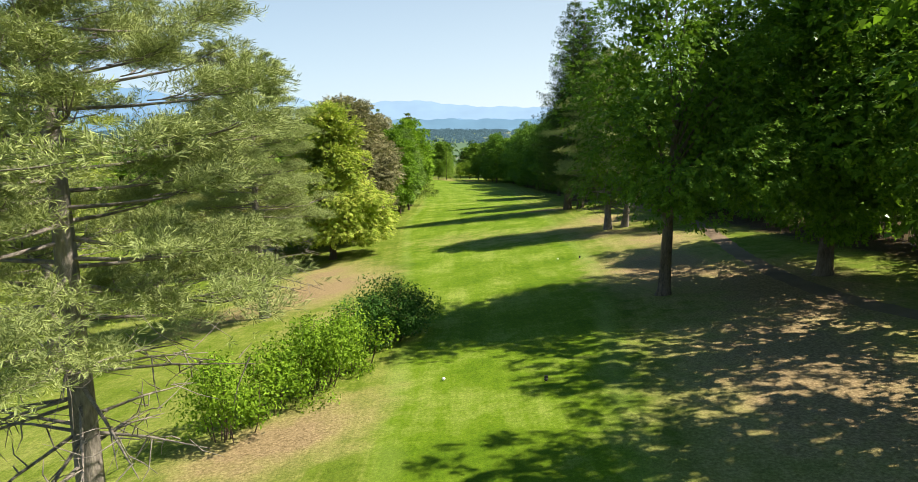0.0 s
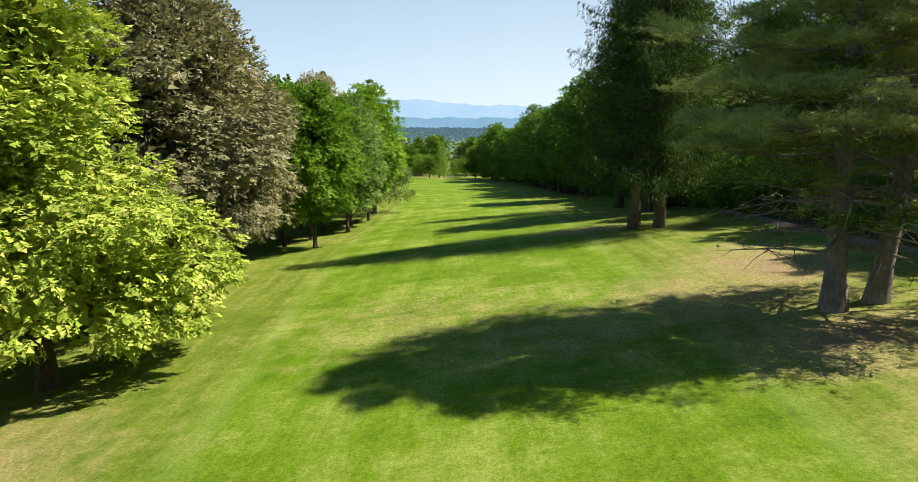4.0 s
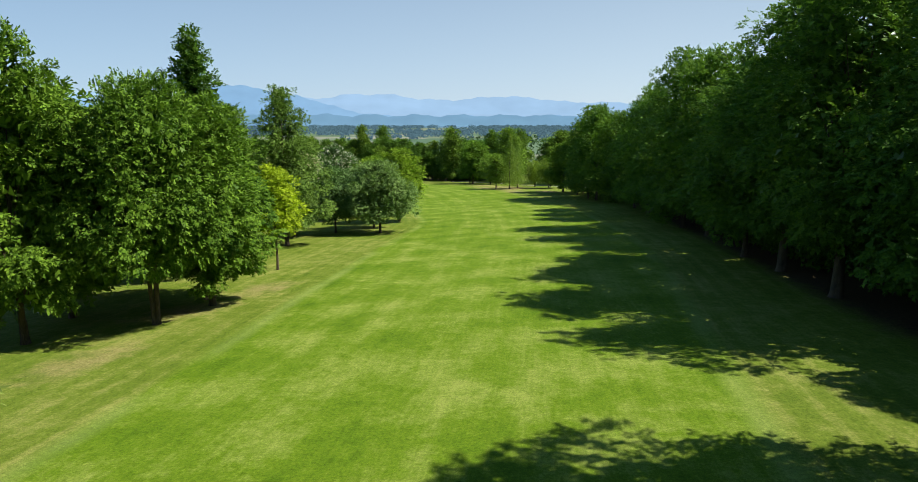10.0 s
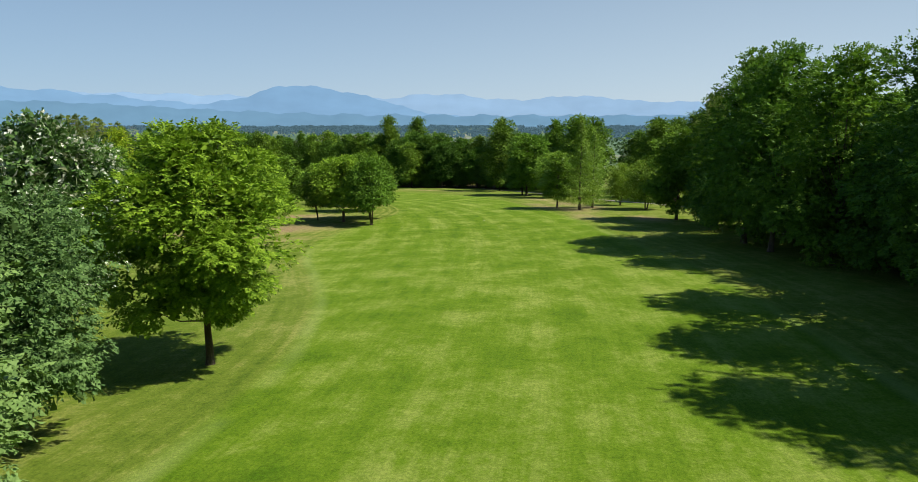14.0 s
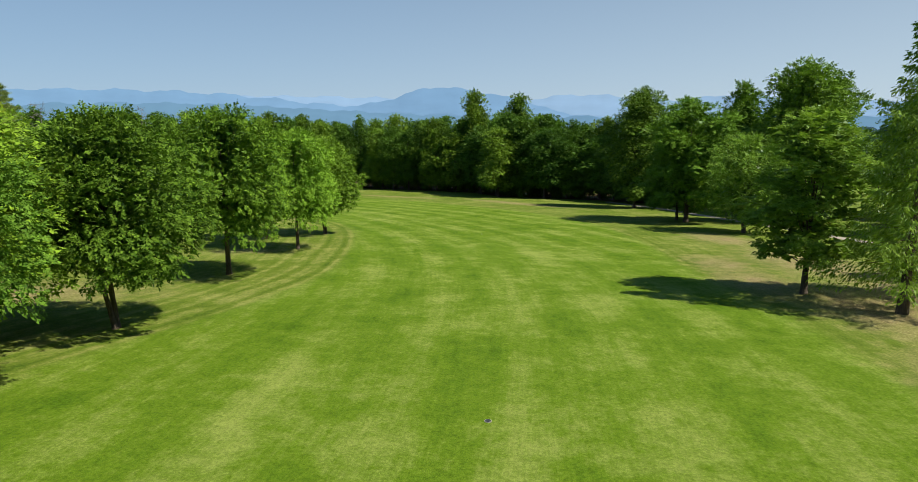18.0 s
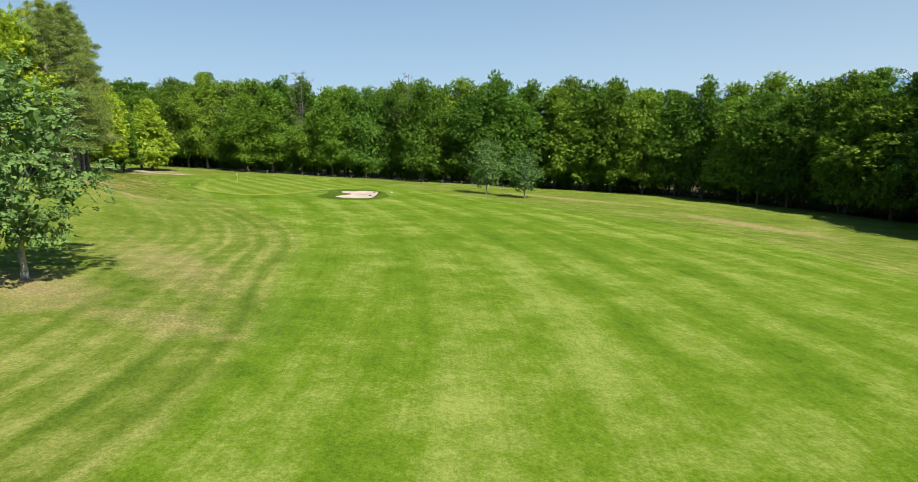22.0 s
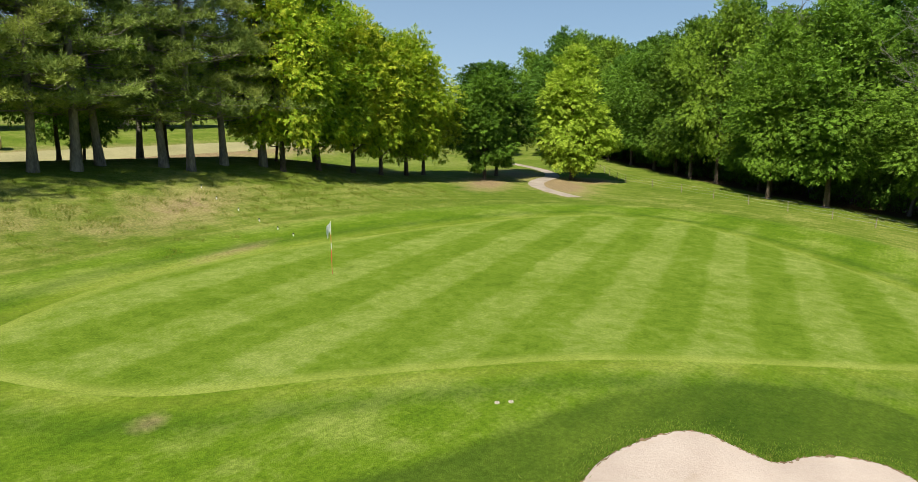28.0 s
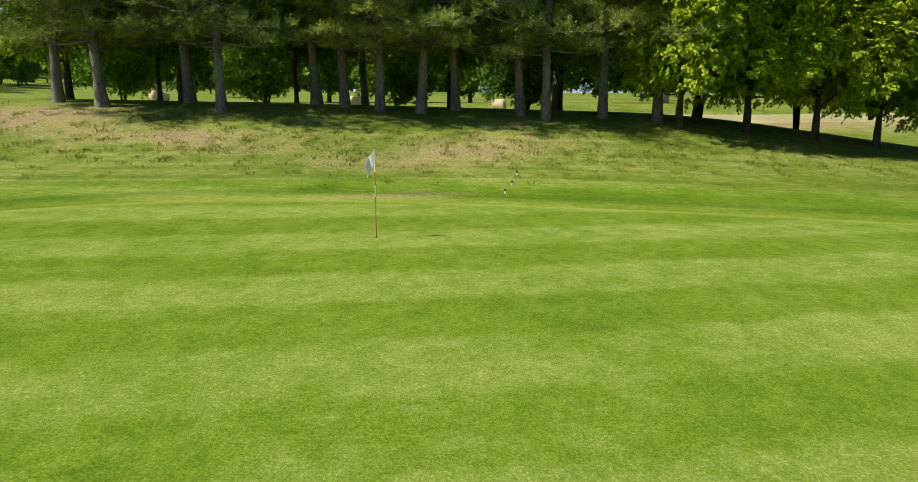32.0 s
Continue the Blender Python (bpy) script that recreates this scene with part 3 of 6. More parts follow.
PATTERNS = {
    "maple": (broadleaf("maple_tree", 1, 15.5, 10, 2.2, "round", 49400, 0.21, LEAF["green"], BARK, 0.20, 230), 15.5, 10),
    "maple_fresh": (broadleaf("maple_tree", 2, 15.5, 9, 3.2, "tall", 46000, 0.205, LEAF["fresh"], BARK, 0.19, 220), 15.5, 9),
    "maple_dark": (broadleaf("maple_tree", 3, 16, 9.5, 1.9, "round", 39000, 0.23, LEAF["maple"], BARK, 0.22, 210), 16, 9.5),
    "maple_back": (broadleaf("maple_tree", 33, 16, 9.5, 2.0, "round", 11000, 0.44, LEAF["maple"], BARK, 0.22, 85), 16, 9.5),
    "lime": (broadleaf("lime_tree", 4, 17.6, 12, 2.2, "spear", 72800, 0.2, LEAF["lime"], BARK, 0.30, 260, 1, 0.75), 17.6, 12),
    "copper": (broadleaf("copper_beech_tree", 5, 18, 12, 3.0, "broad", 72800, 0.2, LEAF["copper"], BARK, 0.33, 260), 18, 12),
    "oak": (broadleaf("oak_tree", 6, 22, 14, 4.2, "tall", 31200, 0.34, LEAF["deep"], BARK, 0.36, 130, 1, 0.72, 1.25), 22, 14),
    "oak_near": (broadleaf("oak_tree", 61, 20, 13, 4.6, "broad", 52000, 0.16, LEAF["wood"], BARK_PALE, 0.34, 200), 20, 13),
    "oak_wide": (broadleaf("oak_tree", 62, 21, 15, 3.4, "tall", 78000, 0.22, LEAF["oak"], BARK_PALE, 0.42, 200, 1, 0.72, 1.25), 21, 15),
    "wood_near": (broadleaf("woodland_tree", 63, 23, 11, 3.4, "tall", 57200, 0.2, LEAF["deep"], BARK, 0.30, 180, 1, 0.72, 1.25), 23, 11),
    "wood_a": (broadleaf("woodland_tree", 7, 22, 11, 2.4, "tall", 32500, 0.245, LEAF["deep"], BARK, 0.26, 130, 1, 0.72, 1.25), 22, 11),
    "wood_b": (broadleaf("woodland_tree", 8, 23, 11, 1.5, "wood", 32500, 0.245, LEAF["wood"], BARK, 0.26, 130, 1, 0.72, 1.25), 23, 11),
    "wood_c": (broadleaf("woodland_tree", 9, 20, 10, 1.2, "broad", 29900, 0.24, LEAF["deep"], BARK, 0.24, 130, 1, 0.72, 1.25), 20, 10),
    "mid_a": (broadleaf("woodland_tree", 107, 22, 11, 2.8, "wood", 30000, 0.285, LEAF["deep"], BARK, 0.24, 26, 1, 0.8, 1.15), 22, 11),
    "mid_b": (broadleaf("woodland_tree", 108, 23, 11, 2.8, "tall", 30000, 0.285, LEAF["forest"], BARK, 0.24, 26, 1, 0.8, 1.15), 23, 11),
    "mid_c": (broadleaf("woodland_tree", 109, 20, 10, 2.8, "round", 30000, 0.285, LEAF["deep"], BARK, 0.24, 26, 1, 0.8, 1.15), 20, 10),
    "mid_d": (broadleaf("woodland_tree", 110, 21, 10, 2.8, "tall", 30000, 0.285, LEAF["maple"], BARK, 0.24, 26, 1, 0.8, 1.15), 21, 10),
    "edge_a": (broadleaf("woodland_tree", 50, 21, 11, 3.0, "wood", 44000, 0.20, LEAF["deep"], BARK, 0.24, 34, 1, 0.75, 1.15), 21, 11),
    "edge_b": (broadleaf("woodland_tree", 51, 21, 11, 3.0, "tall", 44000, 0.20, LEAF["forest"], BARK, 0.24, 34, 1, 0.75, 1.15), 21, 11),
    "edge_c": (broadleaf("woodland_tree", 52, 20, 11, 3.0, "round", 44000, 0.20, LEAF["maple"], BARK, 0.24, 34, 1, 0.75, 1.15), 20, 11),
    "back_a": (broadleaf("woodland_tree", 40, 22, 11, 2.5, "wood", 6500, 0.66, LEAF["deep"], BARK, 0.26, 45, 1, 0.72, 1.25), 22, 11),
    "back_b": (broadleaf("woodland_tree", 41, 22, 11, 2.5, "wood", 6500, 0.66, LEAF["wood"], BARK, 0.26, 45, 1, 0.72, 1.25), 22, 11),
    "hornbeam": (broadleaf("hornbeam_tree", 71, 17, 11, 1.8, "spear", 62000, 0.14, LEAF["feather"], BARK, 0.22, 240, 1, 0.26), 17, 11),
    "silver": (broadleaf("maple_tree", 34, 17.5, 10, 2.4, "tall", 49400, 0.2, LEAF["silver"], BARK, 0.22, 220), 17.5, 10),
    "oak_sparse": (broadleaf("oak_tree", 64, 20, 12, 5.0, "round", 5200, 0.34, LEAF["oak"], BARK, 0.34, 60, 1, 0.6, 0.8), 20, 12),
    "spruce_dark": (spruce("spruce_tree", 25, 24, 10.5, 4.9, LEAF["spruce"], BARK, 0.40, 6.0, 1, 1.0, 0.5, 0.34, 1.25), 24, 10.5),
    "ash": (broadleaf("ash_tree", 11, 10.3, 9.5, 2.2, "broad", 39000, 0.19, LEAF["grey"], BARK, 0.17, 170), 10.3, 9.5),
    "chestnut": (broadleaf("whitebeam_tree", 12, 13, 9, 2.2, "round", 26000, 0.28, LEAF["white"], BARK, 0.2, 95), 13, 9),
    "low": (broadleaf("field_maple_tree", 13, 10.5, 9, 3.0, "broad", 38000, 0.17, LEAF["green"], BARK, 0.17, 120, 1, 0.65, 1.1), 10.5, 9),
    "multi": (broadleaf("field_maple_tree", 14, 11, 9, 3.0, "broad", 36000, 0.17, LEAF["maple"], BARK, 0.16, 120, 3, 0.65, 1.1), 11, 9),
    "larch": (spruce("larch_tree", 26, 16.5, 6, 2.0, LEAF["airy"], BARK, 0.16, 6.5, 1, 1.0, 0.8, 0.10, 1.1, 0.0), 16.5, 6),
    "slim": (broadleaf("hornbeam_tree", 15, 16.5, 5, 2.4, "tall", 19500, 0.19, LEAF["airy"], BARK, 0.15, 140, 1, 0.8), 16.5, 5),
    "spire": (broadleaf("hornbeam_tree", 77, 18, 9, 2.2, "cone", 40000, 0.17, LEAF["maple"], BARK, 0.18, 200, 1, 0.8), 18, 9),
    "birch": (broadleaf("birch_tree", 16, 9, 6, 1.6, "tall", 9500, 0.15, LEAF["grey"], BARK_BIRCH, 0.10, 80), 9, 6),
    "gold": (broadleaf("golden_maple_tree", 17, 14.3, 9, 1.6, "spear", 39000, 0.24, LEAF["gold"], BARK, 0.22, 170, 1, 0.75), 14.3, 9),
    "beech_gold": (broadleaf("beech_tree", 18, 14, 9, 1.8, "broad", 30000, 0.195, LEAF["beech"], BARK, 0.2, 150, 1, 0.6), 14, 9),
    "sapling": (broadleaf("young_maple_tree", 19, 9.7, 5, 3.6, "tall", 9000, 0.2, LEAF["sapling"], BARK, 0.10, 45), 9.7, 5),
    "pine": (pine("pine_tree", 20, 18, 9.5, 5.4, 24000, LEAF["pine"], BARK_PINE, 0.27, 15, 0.165, 1.1, 0.125), 18, 9.5),
    "pine_tall": (pine("pine_tree", 21, 18, 8, 2.9, 3700, LEAF["pine_dark"], BARK_PINE, 0.22, 15, 0.25, 0.0, 0.16), 18, 8),
    "spruce": (spruce("spruce_tree", 22, 20, 8.5, 4.2, LEAF["spruce_lit"], BARK, 0.30, 5.6, 1, 1.0, 0.72, 0.42, 1.35), 20, 8.5),
    "spruce_group": (spruce("spruce_tree", 23, 32, 12, 6.3, LEAF["spruce"], BARK_PALE, 0.34, 4.2, 4, 1.25, 0.55, 0.40, 1.12), 32, 12),
    "low_gold": (broadleaf("field_maple_tree", 73, 10.5, 9, 1.9, "broad", 30000, 0.17, LEAF["airy"], BARK, 0.17, 110, 2, 0.65, 1.0), 10.5, 9),
    "thicket": (shrub("thicket", 24, 10, 4.0, 4.2, 5200, 0.38, LEAF["deep"]), 4.2, 10),
}

# ------------------------------------------------------------------ zones of the course
FAIRWAY = [(-2.4, 5), (-2.6, 30), (-3.6, 48), (-5.7, 67), (-7, 90), (-8, 109), (-8, 141), (-7.5, 160), (-8.7, 178), (-10, 205), (-11, 235), (-13.2, 251),
           (-20, 266), (-31, 283), (-36, 300), (-36, 323), (-38, 337), (-43, 347), (-54, 363), (-64, 372), (-80, 377), (-95, 383), (-115, 382), (-128, 380),
           (-150, 377.5), (-170, 381), (-183, 392), (-180, 406), (-165, 416), (-140, 418), (-115, 422), (-90, 424), (-64, 415), (-35, 393), (-22.8, 371), (-16.8, 355), (-10, 342), (-2, 322),
           (2, 309), (12, 280), (18, 240), (20, 212), (18, 180), (16, 150), (15, 121), (14, 95), (12, 65), (11.5, 47), (7.3, 26), (4, 5)]
GREEN = [(-133, 386), (-134, 389.5), (-135.3, 391.5), (-138, 393.3), (-141.3, 396), (-144, 398.5), (-147, 403), (-149.5, 407), (-153, 410.5), (-157, 411.5),
         (-162, 408.2), (-168.8, 402.5), (-174, 396), (-173.5, 391), (-169, 387), (-159, 384), (-151, 382.4), (-144.5, 381.6), (-138.8, 382), (-134.5, 384)]
SAND = [(-129.6, 396.7), (-131, 397.1), (-132, 397.9), (-133.3, 398.7), (-134.1, 399.9), (-134.6, 400.5), (-135.4, 400.9), (-136.9, 400.4), (-138.5, 400.4), (-139.9, 400.9), (-141.2, 401.7),
        (-140.7, 402.7), (-140.5, 403.5), (-141.6, 404.2), (-142.1, 405.4), (-141.1, 406.2), (-139.9, 406.5), (-138.4, 406.1), (-137.3, 405.5), (-135.4, 404.7), (-133.8, 403.9), (-132.1, 403),
        (-131.1, 402.5), (-129.3, 401.6), (-128.3, 400.7), (-127.9, 399.4), (-128.2, 397.8)]
LUSH = [(-127.8, 394.7), (-130, 393.9), (-132, 394.6), (-136.6, 397.6), (-141.8, 399.2), (-145.5, 402.5), (-146.3, 406.5), (-142.3, 408), (-136.6, 407),
        (-131.4, 405.2), (-128, 403), (-125.2, 399), (-125.6, 395.9)]


def rounded(poly, times=2):
    """Corner cutting: a smooth closed outline."""
    p = np.array(poly, float)
    for _ in range(times):
        q = np.roll(p, -1, 0)
        p = np.stack([p * 0.75 + q * 0.25, p * 0.25 + q * 0.75], 1).reshape(-1, 2)
    return p


def inside(poly, x, y):
    """Signed distance to an outline, positive inside."""
    p = np.asarray(poly, float)
    best, odd = np.full(x.shape, 1e9), np.zeros(x.shape, bool)
    for (ax, ay), (bx, by) in zip(p, np.roll(p, -1, 0)):
        dx, dy = bx - ax, by - ay
        t = np.clip(((x - ax) * dx + (y - ay) * dy) / (dx * dx + dy * dy + 1e-9), 0, 1)
        best = np.minimum(best, (x - ax - t * dx) ** 2 + (y - ay - t * dy) ** 2)
        cross = (ay > y) != (by > y)
        odd ^= cross & (x < (bx - ax) * (y - ay) / (by - ay + 1e-12) + ax)
    return np.where(odd, 1, -1) * np.sqrt(best)


# dry and bare ground: x, y, half-length, half-width, turn in degrees, how bare (below 1: dry grass)
BARE = [(-6.0, 21, 4.5, 2.6, 50, 1.2), (-11, 52, 10, 5.5, 75, 1.15), (-12.5, 60, 8, 4.5, 80, 1.0), (-15, 46, 8, 4, 60, 1.0), (2, 74, 11, 9, 0, 0.42), (8, 70, 8, 6, 0, 0.5), (14, 73, 6, 6, 0, 0.75), (16, 66, 5, 3, 20, 1.0), (19, 58, 9, 5, 85, 0.9), (15, 44, 12, 5, 80, 1.2), (13, 22, 14, 5.5, 75, 1.15), (9.5, 18, 8, 3, 75, 0.8), (18, 34, 12, 5, 85, 1.2),
        (19, 78, 8, 4.5, 80, 1.0), (14, 100, 5, 2.2, 10, 1.0), (-8, 40, 5, 2, 70, 0.6), (-14, 170, 4, 2, 80, 0.7), (-15, 181, 3.5, 2, 60, 0.9), (-13, 188, 4, 2, 80, 0.7),
        (-50, 303, 14, 7, 40, 1.25), (-62, 308, 16, 8, 20, 1.2), (-48, 296, 9, 4, 60, 1.0), (-42, 290, 10, 4, 60, 0.8), (-58, 318, 12, 6, 20, 1.0), (8, 328, 7, 3, 110, 1.0), (-2, 330, 8, 3, 110, 0.8), (-8, 362, 12, 5, 115, 0.8), (-16, 378, 8, 4, 120, 0.8),
        (-52, 345, 4, 2, 40, 0.7), (-84, 372, 12, 3, 10, 0.6), (-72, 371, 4, 1.6, 30, 0.7), (-60, 427, 22, 3, 150, 0.8), (-95, 435, 16, 3, 170, 0.8), (-130, 437, 15, 3, 200, 0.8),
        (-56, 322, 12, 5, 30, 1.1), (-66, 316, 10, 5, 10, 1.0), (-80, 366, 6, 2.5, 20, 0.9), (-151, 371.8, 7, 1.9, 0, 0.66), (-140, 372.4, 6, 1.8, 5, 0.64), (-146, 375.0, 6, 2.0, 0, 0.66), (-133, 371.5, 5, 1.8, 0, 0.72), (-136.5, 371.2, 4, 1.2, 5, 1.0), (-149.5, 373, 4, 1.0, 0, 0.95), (-14.4, 358, 6, 2.5, 115, 0.8), (-11, 350, 7, 3, 115, 0.85), (-5, 344, 8, 4, 115, 0.9), (-2, 350, 7, 4, 115, 1.0), (-128, 369, 6, 3, 10, 1.0), (-120, 372, 6, 2, 10, 0.8), (-146.2, 381.0, 3.0, 0.5, 10, 0.85),
        (-190, 379.5, 9, 3.2, 25, 1.3), (-183, 374.5, 8, 2.6, 20, 1.15), (-197, 380, 5, 3, 0, 1.2), (-195, 372, 8, 4, 20, 1.0), (-160, 343, 45, 5, 0, 1.2), (-110, 340, 25, 6, 0, 0.9), (-150, 300, 70, 9, 5, 0.5), (-134.3, 391.9, 0.5, 0.3, 0, 1.1), (-12, 113, 6, 2, 80, 0.5)]


def build_ground():
    fine_x = np.unique(np.round(np.concatenate([np.arange(-240, -176, 2), np.arange(-176, -145, 1), np.arange(-145, -124, 0.25), np.arange(-124, 50, 1.7), np.arange(50, 90, 4)]), 3))
    fine_y = np.unique(np.round(np.concatenate([np.arange(-30, 376, 1.8), np.arange(376, 393, 0.5), np.arange(393, 410, 0.25), np.arange(410, 470, 1.0)]), 3))
    far = lambda a, s: a + s * np.geomspace(3, 4700, 26)
    xs = np.concatenate([far(-240, -1)[::-1], fine_x, far(90, 1)])
    ys = np.concatenate([far(-30, -1)[::-1], fine_y, far(470, 1)])
    X, Y = np.meshgrid(xs, ys)
    Z = ground_z(X, Y)
    sand = inside(rounded(SAND), X, Y)
    Z -= 0.75 * smooth(-0.2, 0.35, sand)
    Z += 0.05 * np.exp(-((sand + 0.6) / 0.6) ** 2)
    nx, ny = len(xs), len(ys)
    i, j = np.meshgrid(np.arange(ny - 1), np.arange(nx - 1), indexing="ij")
    f = np.stack([i * nx + j, i * nx + j + 1, (i + 1) * nx + j + 1, (i + 1) * nx + j], -1).reshape(-1, 4)
    me = mesh_of("ground", np.stack([X, Y, Z], -1).reshape(-1, 3), f, GRASS, True)

    def attribute(name, values):
        a = me.attributes.new(name, "FLOAT", "POINT")
        a.data.foreach_set("value", values.astype(np.float32).ravel())

    attribute("fairway", np.clip(0.5 + inside(rounded(FAIRWAY), X, Y) / 2.4, 0, 1))
    attribute("edge", np.clip(inside(rounded(FAIRWAY), X, Y), -16, 16))
    run, off = lane(X, Y)
    attribute("run", run)
    attribute("off", off)
    attribute("bend", smooth(285, 335, Y - 0.5 * X))
    attribute("plain", smooth(560, 760, Y))
    attribute("collar", np.exp(-((inside(rounded(GREEN), X, Y) + 0.25) / 0.35) ** 2))
    attribute("ring", np.exp(-((inside(rounded(GREEN), X, Y) + 1.35) / 0.45) ** 2))
    attribute("lush", np.clip(0.5 + inside(rounded(LUSH), X, Y) / 1.4, 0, 1))
    bare = np.zeros(X.shape)
    for x, y, a, b, turn, much in BARE:
        c, s = math.cos(radians(turn)), math.sin(radians(turn))
        u, v = ((X - x) * c + (Y - y) * s) / a, (-(X - x) * s + (Y - y) * c) / b
        bare = np.maximum(bare, much * np.exp(-(u * u + v * v)))
    attribute("passes", 0.04 + 0.07 * smooth(280, 320, Y) * (1 - smooth(376, 386, Y)) * smooth(-118, -95, X) * (1 - smooth(-40, -25, X)))
    attribute("bare", bare)
    deep_in = inside(np.array(FOREST_FRONT + [(-300, 338), (-300, 520), (10, 520)]), X, Y)
    glade = 9 * smooth(100, 112, Y) * (1 - smooth(158, 172, Y))
    wood = smooth(23, 30, X - glade) * (1 - smooth(52, 62, X)) * (1 - smooth(300, 330, Y)) + (1 - smooth(-5, 1, -deep_in)) * (1 - smooth(24, 34, deep_in))
    attribute("wood", np.clip(wood, 0, 1) * (Y < 560) * (Y > -60))
    return tagged(new("ground", me), "mown grass golf hole with dry rough", "ground", kind="structure")


MIDLINE = [(2, -60), (3, 0), (4, 60), (5, 120), (5, 180), (3, 225), (-3, 275), (-13, 315), (-29, 350), (-52, 374), (-85, 390), (-120, 398), (-180, 405), (-240, 408)]


def lane(X, Y):
    """Distance along the middle of the hole, and to the left of it."""
    p = np.array(MIDLINE, float)
    for _ in range(3):
        p = np.concatenate([[p[0]], np.stack([p[:-1] * 0.75 + p[1:] * 0.25, p[:-1] * 0.25 + p[1:] * 0.75], 1).reshape(-1, 2), [p[-1]]])
    best, run, off, s0 = np.full(X.shape, 1e9), np.zeros(X.shape), np.zeros(X.shape), 0.0
    for (ax, ay), (bx, by) in zip(p[:-1], p[1:]):
        dx, dy = bx - ax, by - ay
        L = math.hypot(dx, dy)
        if L < 1e-6:
            continue
        t = np.clip(((X - ax) * dx + (Y - ay) * dy) / (L * L), 0, 1)
        ex, ey = X - ax - t * dx, Y - ay - t * dy
        d = np.hypot(ex, ey)
        near = d < best
        best = np.where(near, d, best)
        run = np.where(near, s0 + t * L, run)
        off = np.where(near, np.sign(dx * ey - dy * ex) * d, off)
        s0 += L
    return run, off


FOREST_FRONT = [(-22, 436), (-49, 449), (-75, 449), (-88, 461), (-112, 467), (-135, 467), (-152, 454), (-166, 439), (-177, 427), (-187, 417), (-195, 406), (-204, 395), (-216, 384), (-231, 372), (-248, 356), (-268, 338)]


def grass_material():
    m, nt, bs = material("grass", 0.85)
    bs.inputs["Specular IOR Level"].default_value = 0.04
    p = place(nt)
    get = lambda n: node(nt, "Attribute", attribute_name=n).outputs["Fac"]
    n_big, n_mid, n_fine = noise_tex(nt, p, 0.09, 4), noise_tex(nt, p, 0.8, 4, 0.6), noise_tex(nt, p, 9, 4, 0.7)
    n_tiny = noise_tex(nt, p, 45, 3, 0.7)
    n_tuft = noise_tex(nt, p, 2.6, 6, 0.72)
    n_patch = noise_tex(nt, p, 0.28, 3, 0.6)
    edge = lambda a, lo, hi, amp=0.35: ramp(nt, calc(nt, "ADD", a, calc(nt, "MULTIPLY", calc(nt, "SUBTRACT", n_mid, 0.5), amp)), [(lo, (0, 0, 0)), (hi, (1, 1, 1))])
    sx = node(nt, "SeparateXYZ", {0: p})
    run, off, bend, rim = get("run"), get("off"), get("bend"), get("edge")
    flat = lambda lengthwise, crosswise: node(nt, "CombineXYZ", {0: calc(nt, "MULTIPLY", run, lengthwise), 1: calc(nt, "MULTIPLY", off, crosswise)}).outputs[0]
    warp = calc(nt, "MULTIPLY", n_big, 1.6)
    # mowing: lanes along the hole, and passes that cross it
    lanes = calc(nt, "SINE", calc(nt, "MULTIPLY", calc(nt, "ADD", off, warp), 1.36))
    lanes = calc(nt, "MULTIPLY", lanes, calc(nt, "MULTIPLY", n_big, calc(nt, "ADD", 0.030, calc(nt, "MULTIPLY", bend, 0.042))))
    cross = lambda k, w: calc(nt, "SINE", calc(nt, "MULTIPLY", calc(nt, "ADD", calc(nt, "ADD", calc(nt, "MULTIPLY", run, 0.80), calc(nt, "MULTIPLY", off, k)), warp), w))
    hatch = calc(nt, "ADD", calc(nt, "MULTIPLY", cross(0.55, 1.05), 0.026), calc(nt, "MULTIPLY", cross(-0.62, 0.8), 0.020))
    hatch = calc(nt, "MULTIPLY", hatch, calc(nt, "SUBTRACT", 1.0, calc(nt, "MULTIPLY", bend, 0.7)))
    drawn, drawn_fine = noise_tex(nt, flat(0.07, 0.75), 1.0, 5, 0.65), noise_tex(nt, flat(0.5, 6.0), 1.0, 4, 0.7)
    tone = calc(nt, "ADD", calc(nt, "ADD", calc(nt, "MULTIPLY", n_mid, 0.24), calc(nt, "ADD", calc(nt, "MULTIPLY", n_tuft, 0.30), calc(nt, "MULTIPLY", n_fine, 0.12))), calc(nt, "ADD", calc(nt, "MULTIPLY", n_big, 0.25), calc(nt, "MULTIPLY", calc(nt, "SUBTRACT", drawn_fine, 0.18), 0.15)))
    tone = calc(nt, "ADD", tone, calc(nt, "MULTIPLY", calc(nt, "SUBTRACT", n_patch, 0.48), calc(nt, "ADD", 0.20, calc(nt, "MULTIPLY", bend, 0.08))))
    # passes of the mower that follow the fairway's edge through the rough
    wander = calc(nt, "ADD", rim, calc(nt, "MULTIPLY", n_big, 1.2))
    pass_ = calc(nt, "ADD", calc(nt, "SINE", calc(nt, "MULTIPLY", wander, 4.2)), calc(nt, "MULTIPLY", calc(nt, "SINE", calc(nt, "MULTIPLY", wander, 7.1)), 0.5))
    round_edge = noise_tex(nt, node(nt, "CombineXYZ", {0: calc(nt, "MULTIPLY", run, 0.10), 1: calc(nt, "MULTIPLY", rim, 1.5)}).outputs[0], 1.0, 4, 0.65)
    fade = calc(nt, "ADD", 1.0, calc(nt, "MULTIPLY", rim, 0.055), clamp=True)
